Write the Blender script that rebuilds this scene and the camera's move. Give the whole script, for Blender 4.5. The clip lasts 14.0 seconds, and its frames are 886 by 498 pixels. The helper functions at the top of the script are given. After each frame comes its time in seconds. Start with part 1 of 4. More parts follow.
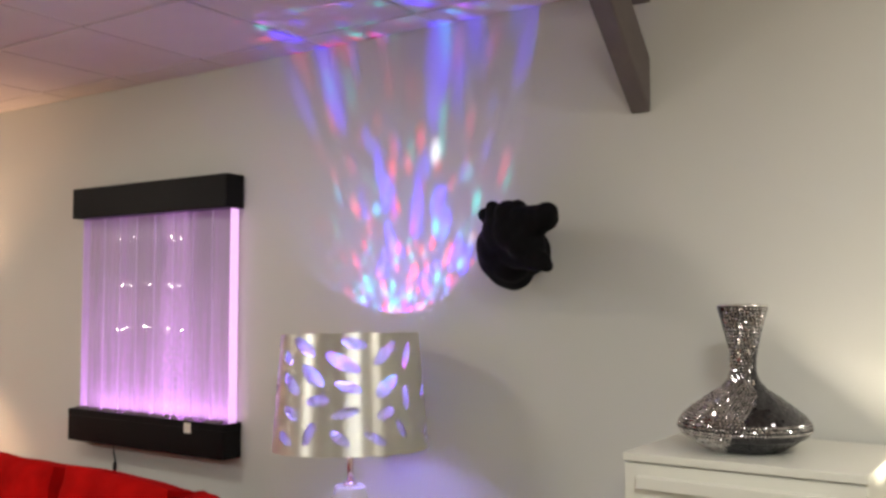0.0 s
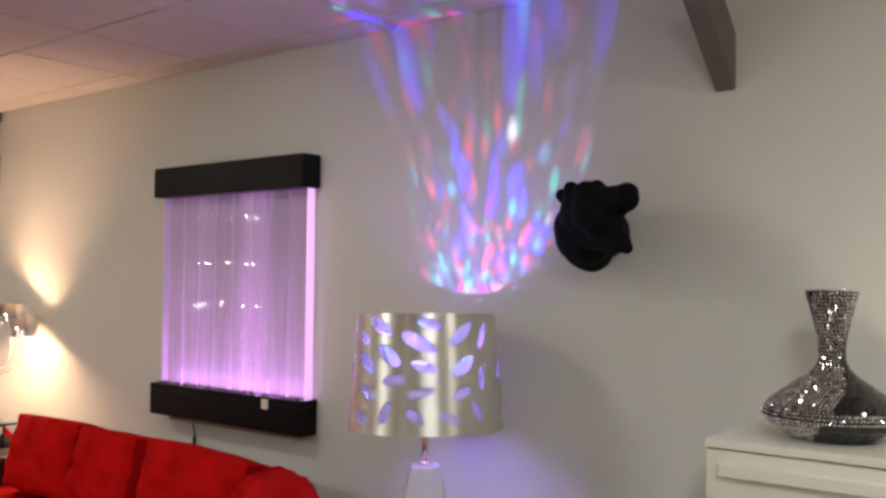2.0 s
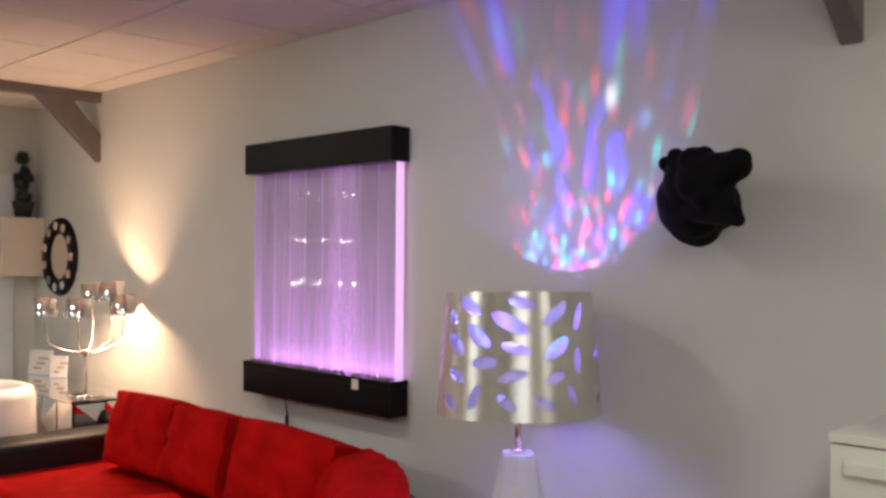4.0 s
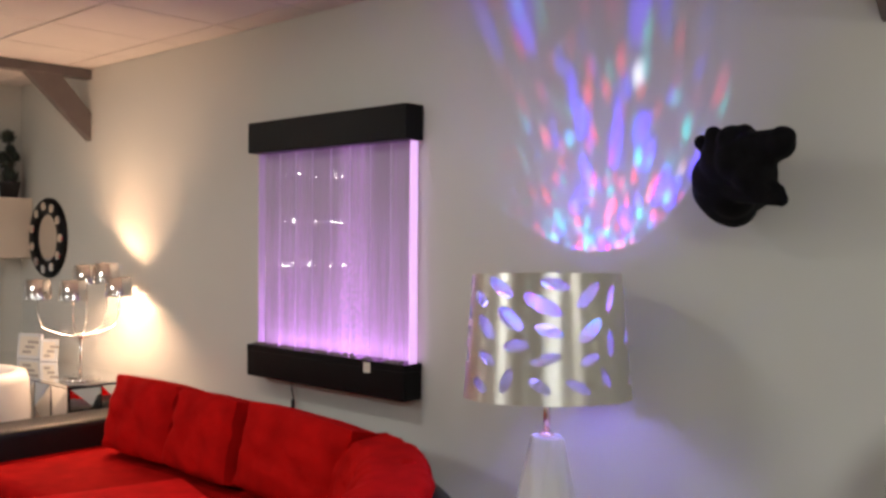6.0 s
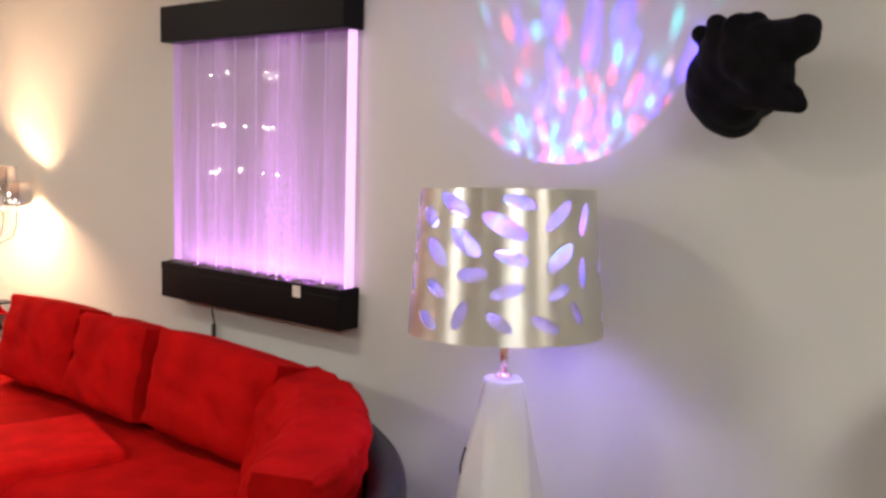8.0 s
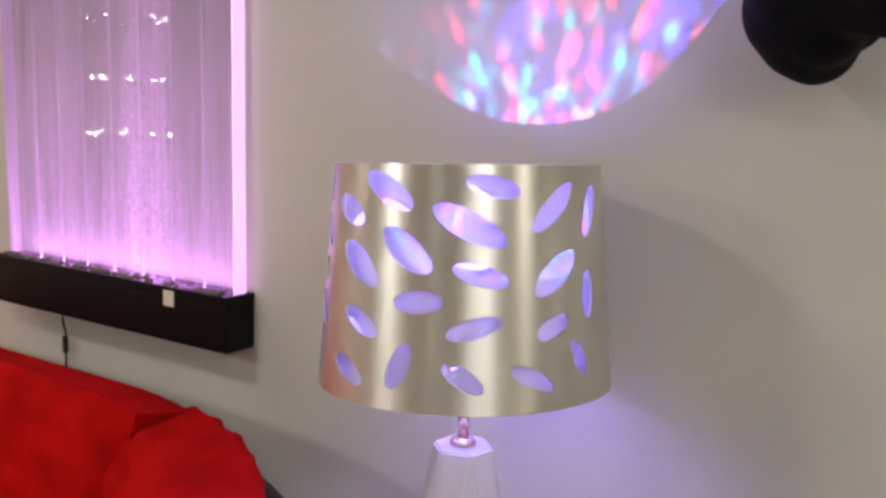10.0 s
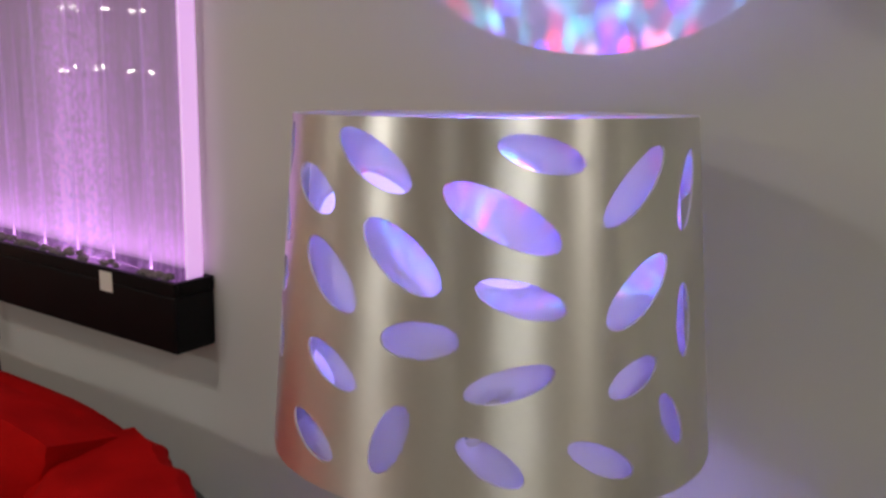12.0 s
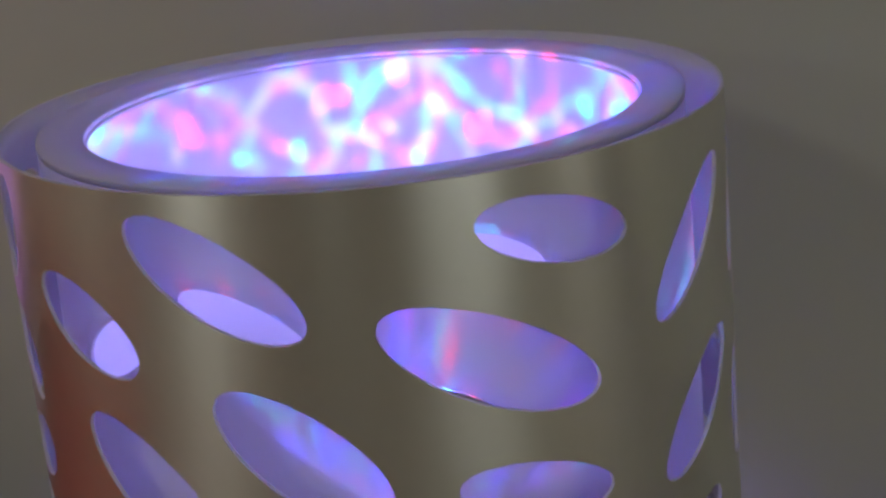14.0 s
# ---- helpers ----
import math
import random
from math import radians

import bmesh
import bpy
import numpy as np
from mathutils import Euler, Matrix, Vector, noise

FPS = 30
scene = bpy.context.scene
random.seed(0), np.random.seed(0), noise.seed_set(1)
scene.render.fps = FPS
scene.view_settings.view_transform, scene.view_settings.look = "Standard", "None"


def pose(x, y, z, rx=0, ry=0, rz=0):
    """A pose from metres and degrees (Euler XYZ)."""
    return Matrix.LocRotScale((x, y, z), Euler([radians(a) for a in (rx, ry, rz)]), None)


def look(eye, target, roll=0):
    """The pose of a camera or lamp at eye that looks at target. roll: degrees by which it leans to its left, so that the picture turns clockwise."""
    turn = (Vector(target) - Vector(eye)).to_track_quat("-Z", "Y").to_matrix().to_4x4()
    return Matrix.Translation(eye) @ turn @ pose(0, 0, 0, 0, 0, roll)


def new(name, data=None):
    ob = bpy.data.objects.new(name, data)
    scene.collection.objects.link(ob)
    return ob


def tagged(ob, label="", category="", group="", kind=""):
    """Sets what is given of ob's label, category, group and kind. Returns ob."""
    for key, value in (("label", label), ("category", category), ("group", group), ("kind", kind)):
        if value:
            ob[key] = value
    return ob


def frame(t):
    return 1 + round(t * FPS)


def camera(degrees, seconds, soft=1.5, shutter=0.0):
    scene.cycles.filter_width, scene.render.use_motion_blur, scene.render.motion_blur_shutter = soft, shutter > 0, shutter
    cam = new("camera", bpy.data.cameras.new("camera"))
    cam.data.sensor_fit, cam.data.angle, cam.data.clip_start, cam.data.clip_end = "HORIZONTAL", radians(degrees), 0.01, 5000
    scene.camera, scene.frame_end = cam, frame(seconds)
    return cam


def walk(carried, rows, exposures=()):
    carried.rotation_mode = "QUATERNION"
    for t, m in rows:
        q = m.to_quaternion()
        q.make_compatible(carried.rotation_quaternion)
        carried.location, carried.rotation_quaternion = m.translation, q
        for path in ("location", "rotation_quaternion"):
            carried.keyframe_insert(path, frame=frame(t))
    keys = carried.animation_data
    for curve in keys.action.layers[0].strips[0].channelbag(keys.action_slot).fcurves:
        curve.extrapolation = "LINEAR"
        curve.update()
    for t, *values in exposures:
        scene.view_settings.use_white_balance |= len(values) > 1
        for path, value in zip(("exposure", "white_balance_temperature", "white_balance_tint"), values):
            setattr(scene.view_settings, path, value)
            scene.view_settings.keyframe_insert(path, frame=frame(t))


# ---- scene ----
cam = camera(51.2, 14.0, 2.9)
PATH = [
    (0, (0.054, -0.029, 1.468), (-1.062, 1.627, 1.578), -0.0),
    (0.5, (0.058, -0.03, 1.471), (-1.071, 1.619, 1.565), -0.2),
    (1, (0.052, -0.033, 1.468), (-1.096, 1.602, 1.558), -0.1),
    (1.5, (0.036, -0.042, 1.478), (-1.151, 1.566, 1.553), 0.2),
    (2, (0.022, -0.029, 1.469), (-1.216, 1.541, 1.536), 0.6),
    (2.5, (0.006, 0.03, 1.472), (-1.283, 1.559, 1.511), 0.3),
    (3, (-0.017, 0.092, 1.474), (-1.32, 1.609, 1.513), 0.5),
    (3.5, (-0.045, 0.123, 1.473), (-1.41, 1.585, 1.51), 0.4),
    (3.7, (-0.057, 0.143, 1.47), (-1.456, 1.572, 1.494), 0.4),
    (5.8, (-0.225, 0.075, 1.46), (-1.625, 1.503, 1.442), 0.4),
    (6, (-0.26, 0.065, 1.461), (-1.618, 1.533, 1.438), 0.4),
    (6.5, (-0.34, 0.031, 1.47), (-1.608, 1.577, 1.424), 0.3),
    (7, (-0.412, 0.069, 1.461), (-1.625, 1.657, 1.368), 1.2),
    (7.5, (-0.491, 0.252, 1.466), (-1.718, 1.822, 1.303), 0.9),
    (8, (-0.603, 0.422, 1.45), (-1.852, 1.97, 1.237), 1.6),
    (8.5, (-0.789, 0.599, 1.449), (-1.938, 2.22, 1.225), 1.7),
    (8.7, (-0.859, 0.671, 1.472), (-1.949, 2.331, 1.233), 1.1),
    (11, (-1.315, 1.409, 1.424), (-2.444, 3.019, 1.06), 2.0),
    (11.5, (-1.374, 1.529, 1.426), (-2.521, 3.117, 1.023), 1.5),
    (12, (-1.517, 1.596, 1.425), (-2.616, 3.211, 0.995), 1.4),
    (12.5, (-1.725, 1.61, 1.449), (-2.538, 3.386, 1.021), -0.0),
    (13, (-1.805, 1.722, 1.458), (-2.452, 3.559, 1.003), -0.6),
    (13.5, (-1.834, 1.861, 1.481), (-2.352, 3.754, 1.093), -1.2),
    (14, (-1.885, 1.981, 1.506), (-2.418, 3.728, 0.692), -2.6),
]
EXPOSURES = [(0, -0.52, 6600, 10), (0.5, -0.68, 6500, 10), (1.5, -0.70, 6500, 10), (3.0, -0.72, 6400, 10), (6.5, -0.74, 6300, 10), (7.5, -0.52, 6400, 12), (8.2, -0.20, 6700, 14), (9.0, -0.22, 6700, 14), (11.0, -0.84, 6550, 14), (12.0, -1.04, 6450, 13), (13.0, -1.42, 6450, 9), (14.0, -1.95, 6400, 4)]
walk(cam, [(t, look(eye, target, roll)) for t, eye, target, roll in PATH], EXPOSURES)


# ---- light ----
from mathutils import geometry

world = bpy.data.worlds.new("world")
scene.world = world
world.use_nodes = True
world.node_tree.nodes["Background"].inputs[0].default_value = (0.9, 0.93, 1.0, 1)
world.node_tree.nodes["Background"].inputs[1].default_value = 0.03


def lamp(name, kind, place, power, colour, size=0.05, target=None):
    data = bpy.data.lights.new(name, kind)
    data.energy, data.color = power, colour
    if kind == "AREA":
        data.shape, data.size = "DISK", size
    else:
        data.shadow_soft_size = size
    ob = new(name, data)
    ob.matrix_world = look(place, target or (place[0], place[1] + 0.001, 0))
    return ob


SOFT, NEUTRAL = (1.0, 0.94, 0.85), (0.98, 0.985, 0.94)
SPOTS = [(-3.12, 1.25), (-5.4, 1.2), (0.7, 2.1)]
SPOT_POWER = [17, 14, 14]
SPOT_AIM = [(-3.12, 1.95, 0), (-5.4, 1.75, 0), (-0.5, 2.8, 0.6)]
PANELS = [(0.94, -1.43), (-1.46, -2.03), (-4.46, -1.43), (0.34, 0.37)]
for (x, y), p, aim in zip(SPOTS, SPOT_POWER, SPOT_AIM):
    lamp("spot_glow", "AREA", (x, y, 2.415), p, SOFT, 0.28, aim)
for (x, y), p in zip(PANELS, (58, 12, 86, 56)):
    lamp("panel_glow", "AREA", (x, y, 2.52), p, NEUTRAL, 0.5)

# ---- materials ----


def material(name, colour, rough=0.6, metal=0.0, vary=0.08, scale=6.0, fine=120.0, bump=0.05, emit=None, power=0.0, coat=0.0, spec=0.5, dist=0.002):
    m = bpy.data.materials.new(name)
    m.use_nodes = True
    nodes, link = m.node_tree.nodes, m.node_tree.links.new
    b = nodes["Principled BSDF"]
    place = nodes.new("ShaderNodeTexCoord")
    big, small, ramp, mixer = (nodes.new(k) for k in ("ShaderNodeTexNoise", "ShaderNodeTexNoise", "ShaderNodeMapRange", "ShaderNodeMix"))
    big.inputs["Scale"].default_value, big.inputs["Detail"].default_value = scale, 5
    small.inputs["Scale"].default_value, small.inputs["Detail"].default_value = fine, 3
    link(place.outputs["Object"], big.inputs["Vector"])
    link(place.outputs["Object"], small.inputs["Vector"])
    mixer.data_type = "RGBA"
    mixer.inputs["A"].default_value = (*[c * (1 - vary) for c in colour], 1)
    mixer.inputs["B"].default_value = (*[min(1, c * (1 + vary)) for c in colour], 1)
    blend = nodes.new("ShaderNodeMath")
    blend.operation = "MULTIPLY_ADD"
    blend.inputs[1].default_value = 0.35
    link(small.outputs["Fac"], blend.inputs[0])
    link(big.outputs["Fac"], blend.inputs[2])
    ramp.inputs["From Min"].default_value, ramp.inputs["From Max"].default_value = 0.4, 1.0
    link(blend.outputs[0], ramp.inputs["Value"])
    link(ramp.outputs[0], mixer.inputs["Factor"])
    link(mixer.outputs["Result"], b.inputs["Base Color"])
    b.inputs["Roughness"].default_value, b.inputs["Metallic"].default_value = rough, metal
    b.inputs["Coat Weight"].default_value, b.inputs["Specular IOR Level"].default_value = coat, spec
    if bump:
        relief = nodes.new("ShaderNodeBump")
        relief.inputs["Strength"].default_value, relief.inputs["Distance"].default_value = bump, dist
        link(blend.outputs[0], relief.inputs["Height"])
        link(relief.outputs[0], b.inputs["Normal"])
    if emit:
        b.inputs["Emission Color"].default_value, b.inputs["Emission Strength"].default_value = (*emit, 1), power
    return m


WALL = material("wall_paint", (0.615, 0.612, 0.565), 0.75, vary=0.03, scale=1.2, fine=260, bump=0.08)
CEILING = material("ceiling_tile", (0.62, 0.575, 0.535), 0.9, vary=0.04, scale=3, fine=90, bump=0.35)
GRID = material("ceiling_grid", (0.40, 0.37, 0.34), 0.6, vary=0.04)
FLOOR = material("floor_laminate", (0.30, 0.24, 0.18), 0.45, vary=0.25, scale=3)
BEAM = material("grey_stained_wood", (0.115, 0.095, 0.09), 0.6, vary=0.18, scale=9, fine=60, bump=0.2)
BLACK = material("black_lacquer", (0.004, 0.0035, 0.004), 0.45, vary=0.2, scale=8, spec=0.15)
PLASTIC = material("black_plastic", (0.015, 0.015, 0.016), 0.5, vary=0.1)
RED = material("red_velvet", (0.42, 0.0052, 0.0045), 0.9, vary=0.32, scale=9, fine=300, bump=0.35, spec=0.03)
# the chaise cushion takes a lighter base red than the rest of the sofa
RED_CHAISE = material("red_velvet_chaise", (0.66, 0.010, 0.009), 0.85, vary=0.22, scale=11, fine=260, bump=0.35, spec=0.03)
LEATHER = material("black_leather", (0.008, 0.007, 0.008), 0.45, vary=0.25, scale=14, fine=180, bump=0.3, spec=0.3)
GLAZE = material("white_glaze", (0.66, 0.655, 0.62), 0.18, vary=0.03, scale=4, bump=0.02, coat=0.4)
LACQUER = material("white_lacquer", (0.76, 0.75, 0.66), 0.28, vary=0.02, scale=4, bump=0.01)
CHROME = material("chrome", (0.80, 0.78, 0.76), 0.12, 1.0, vary=0.03, bump=0.0)
SATIN = material("satin_steel", (0.78, 0.77, 0.71), 0.38, 1.0, vary=0.04, bump=0.0)
brushed = SATIN.node_tree.nodes
around = brushed.new("ShaderNodeTangent")
around.direction_type, around.axis = "RADIAL", "Z"
SATIN.node_tree.links.new(around.outputs[0], brushed["Principled BSDF"].inputs["Tangent"])
brushed["Principled BSDF"].inputs["Anisotropic"].default_value = 0.8
brushed["Principled BSDF"].inputs["Anisotropic Rotation"].default_value = 0.25
BRASS = material("warm_chrome", (0.75, 0.58, 0.45), 0.2, 1.0, vary=0.04, bump=0.0)
LINING = material("white_lining", (0.80, 0.79, 0.80), 0.55, vary=0.03, bump=0.02)
FUR = material("black_fur", (0.0028, 0.0025, 0.0036), 0.75, vary=0.5, scale=25, fine=220, bump=0.8, spec=0.12)
STICKER = material("paper_label", (0.72, 0.68, 0.60), 0.7, vary=0.05)
PEBBLE = material("pebble", (0.16, 0.14, 0.12), 0.6, vary=0.5, scale=20)
MIRROR = material("mirror_glass", (0.85, 0.86, 0.86), 0.03, 1.0, vary=0.01, bump=0.0)
MOSAIC = material("dark_mirror_mosaic", (0.09, 0.087, 0.097), 0.08, 1.0, vary=0.4, scale=60, bump=0.0)
BEADS = material("silver_bead", (0.66, 0.64, 0.65), 0.10, 1.0, vary=0.35, scale=60, bump=0.0)
GROUT = material("dark_grout", (0.03, 0.028, 0.03), 0.6, vary=0.2)
CREAM = material("cream_box", (0.66, 0.56, 0.45), 0.7, vary=0.04)
LEAF = material("dark_leaf", (0.020, 0.028, 0.018), 0.6, vary=0.5, scale=30)
DOORWHITE = material("white_door", (0.66, 0.68, 0.70), 0.5, vary=0.03)
GREENGLASS = material("green_glass", (0.28, 0.60, 0.42), 0.15, vary=0.12, scale=5)
CRYSTAL = material("bright_bulb", (1, 1, 1), 0.4, emit=(1.0, 0.93, 0.85), power=75)
BULB = material("warm_bulb", (1, 0.9, 0.8), 0.5, emit=(1.0, 0.60, 0.36), power=1750)
STANDBULB = material("white_bulb", (1, 0.95, 0.9), 0.5, emit=(1.0, 0.90, 0.74), power=1300)
PANELGLOW = material("panel_diffuser", (0.9, 0.9, 0.9), 0.5, emit=NEUTRAL, power=4)
SPOTGLOW = material("spot_lens", (0.9, 0.9, 0.9), 0.4, emit=SOFT, power=20)
WHITESEAT = material("white_leatherette", (0.74, 0.73, 0.70), 0.45, vary=0.03, scale=8, bump=0.1)

# ---- building helpers ----


def part(name, bm, mat, parent=None, label="", smooth=False):
    mesh = bpy.data.meshes.new(name)
    if smooth:
        for f in bm.faces:
            f.smooth = True
    bm.to_mesh(mesh)
    bm.free()
    mesh.materials.append(mat)
    ob = new(name, mesh)
    if parent:
        ob.parent = parent
    return tagged(ob, label)


def thing(name, place, label, category, group="", kind=""):
    ob = new(name)
    ob.location = place
    return tagged(ob, label, category, group, kind)


def box(lo, hi, bevel=0.0, segments=2, bm=None):
    bm2 = bmesh.new()
    bmesh.ops.create_cube(bm2, size=1)
    for v in bm2.verts:
        v.co = Vector([a + (b - a) * (c + 0.5) for a, b, c in zip(lo, hi, v.co)])
    if bevel:
        bmesh.ops.bevel(bm2, geom=list(bm2.edges), offset=bevel, segments=segments, affect="EDGES", profile=0.5)
    return bm2 if bm is None else merge(bm, bm2)


def merge(bm, other):
    mesh = bpy.data.meshes.new("joined")
    other.to_mesh(mesh)
    other.free()
    bm.from_mesh(mesh)
    bpy.data.meshes.remove(mesh)
    return bm


def lathe(profile, steps=48, caps=False):
    bm = bmesh.new()
    rings = [[bm.verts.new((r * math.cos(2 * math.pi * i / steps), r * math.sin(2 * math.pi * i / steps), z)) for i in range(steps)] for r, z in profile]
    for a, b in zip(rings, rings[1:]):
        for i in range(steps):
            bm.faces.new((a[i], a[(i + 1) % steps], b[(i + 1) % steps], b[i]))
    if caps:
        bm.faces.new(rings[0][::-1])
        bm.faces.new(rings[-1])
    return bm


def tube(points, radius, steps=8, ends=None):
    """A round bar along points; ends: the radius at the last point."""
    bm = bmesh.new()
    pts = [Vector(p) for p in points]
    rings = []
    for i, p in enumerate(pts):
        way = (pts[min(i + 1, len(pts) - 1)] - pts[max(i - 1, 0)]).normalized()
        q = way.to_track_quat("Z", "Y").to_matrix()
        r = radius + ((ends or radius) - radius) * i / (len(pts) - 1)
        rings.append([bm.verts.new(p + q @ Vector((r * math.cos(6.28318 * k / steps), r * math.sin(6.28318 * k / steps), 0))) for k in range(steps)])
    for a, b in zip(rings, rings[1:]):
        for k in range(steps):
            bm.faces.new((a[k], a[(k + 1) % steps], b[(k + 1) % steps], b[k]))
    bm.faces.new(rings[0][::-1])
    bm.faces.new(rings[-1])
    return bm


def weld(bm, near=0.0003):
    bmesh.ops.remove_doubles(bm, verts=bm.verts, dist=near)
    return bm


def shift(bm, m):
    bmesh.ops.transform(bm, matrix=m, verts=bm.verts)
    return bm


def ball(place, r, sub=2, squash=(1, 1, 1)):
    bm = bmesh.new()
    bmesh.ops.create_icosphere(bm, subdivisions=sub, radius=1)
    return shift(bm, Matrix.Translation(place) @ Matrix.Diagonal((r * squash[0], r * squash[1], r * squash[2], 1)))


# ---- room ----
X0, X1, Y0, Y1, TOP = -7.15, 3.2, -4.2, 2.95, 2.55


def structure(name, bm, mat, label, category):
    ob = part(name, bm, mat, None, label)
    return tagged(ob, label, category, kind="structure")


structure("wall_north", box((X0 - 0.12, Y1, 0), (X1 + 0.12, Y1 + 0.12, TOP + 0.1)), WALL, "plain painted greige plaster showroom wall", "wall")
structure("wall_south", box((X0 - 0.12, Y0 - 0.12, 0), (X1 + 0.12, Y0, TOP + 0.1)), WALL, "plain painted greige plaster wall behind the walk", "wall")
structure("wall_west", box((X0 - 0.12, Y0, 0), (X0, Y1, TOP + 0.1)), WALL, "plain painted pale end wall of the showroom", "wall")
structure("wall_east", box((X1, Y0, 0), (X1 + 0.12, Y1, TOP + 0.1)), WALL, "plain painted pale wall closing the showroom", "wall")
structure("floor", box((X0, Y0, -0.1), (X1, Y1, 0)), FLOOR, "brown laminate showroom floor", "floor")


def ceiling():
    """A suspended ceiling: bevelled tiles between slightly lower grid bars."""
    bm = box((X0, Y0, TOP + 0.012), (X1, Y1, TOP + 0.1))
    xs = [x for x in np.arange(-3.16 - 0.6 * 8, X1 + 0.6, 0.6)]
    ys = [y for y in np.arange(2.17 - 0.6 * 12, Y1 + 0.6, 0.6)]
    for a in xs:
        for b in ys:
            lo = (max(a + 0.006, X0), max(b + 0.006, Y0))
            hi = (min(a + 0.594, X1), min(b + 0.594, Y1 - 0.004))
            if hi[0] - lo[0] > 0.03 and hi[1] - lo[1] > 0.03:
                sag = random.uniform(-0.0015, 0.0015)
                box((lo[0], lo[1], TOP + sag), (hi[0], hi[1], TOP + 0.0115), 0.004, 1, bm)
    return bm


structure("ceiling", ceiling(), CEILING, "suspended ceiling of square off-white mineral tiles", "ceiling")


def beam(x, foot, name, width=0.078):
    """A decorative beam under the ceiling with a slanting brace that stands against the wall."""
    t = thing(name, (x, Y1, 0), "dark grey stained wooden beam braced to the wall", "beam", "ceiling beams")
    part("beam", box((-width / 2, Y0 - Y1, 2.485), (width / 2, -0.002, TOP - 0.004), 0.004), BEAM, t)
    bm = bmesh.new()
    side = [(-0.003, foot), (-0.003, foot + 0.19), (-0.20, 2.49), (-0.43, 2.49)]
    rings = [[bm.verts.new((sx, y, z)) for y, z in side] for sx in (-width / 2 + 0.004, width / 2 - 0.004)]
    bm.faces.new(rings[0])
    bm.faces.new(rings[1][::-1])
    for i in range(4):
        bm.faces.new((rings[0][i], rings[1][i], rings[1][(i + 1) % 4], rings[0][(i + 1) % 4]))
    bmesh.ops.recalc_face_normals(bm, faces=bm.faces)
    bmesh.ops.bevel(bm, geom=list(bm.edges), offset=0.004, segments=2, affect="EDGES")
    part("brace", bm, BEAM, t)
    return t


beam(-1.135, 2.104, "ceiling_beam")
beam(-6.105, 2.08, "ceiling_beam")


def spot_lamp(x, y):
    t = thing("spotlight", (x, y, TOP), "small white ceiling spotlight, switched on", "ceiling light", "ceiling spotlights")
    part("housing", shift(lathe([(0.0, 0), (0.045, 0), (0.06, -0.02), (0.06, -0.11), (0.055, -0.115), (0.052, -0.10), (0.05, -0.06), (0.0, -0.06)], 24), pose(0, 0, 0)), LACQUER, t)
    part("lens", shift(lathe([(0.0, 0), (0.05, 0), (0.05, 0.004), (0, 0.004)], 24), pose(0, 0, -0.075)), SPOTGLOW, t)


def panel_light(x, y):
    t = thing("ceiling_light", (x, y, TOP), "square ceiling light panel with a white diffuser", "ceiling light", "ceiling light panels")
    bm = box((-0.295, -0.295, -0.012), (0.295, -0.27, 0.001))
    for lo, hi in (((-0.295, 0.27, -0.012), (0.295, 0.295, 0.001)), ((-0.295, -0.268, -0.012), (-0.27, 0.268, 0.001)), ((0.27, -0.268, -0.012), (0.295, 0.268, 0.001))):
        box(lo, hi, bm=bm)
    part("frame", bm, LACQUER, t)
    part("diffuser", box((-0.268, -0.268, -0.006), (0.268, 0.268, -0.001)), PANELGLOW, t)


for x, y in SPOTS:
    spot_lamp(x, y)
for x, y in PANELS:
    panel_light(x, y)

# ---- bubble wall panel ----
HUE = (0.80, 0.31, 1.0)


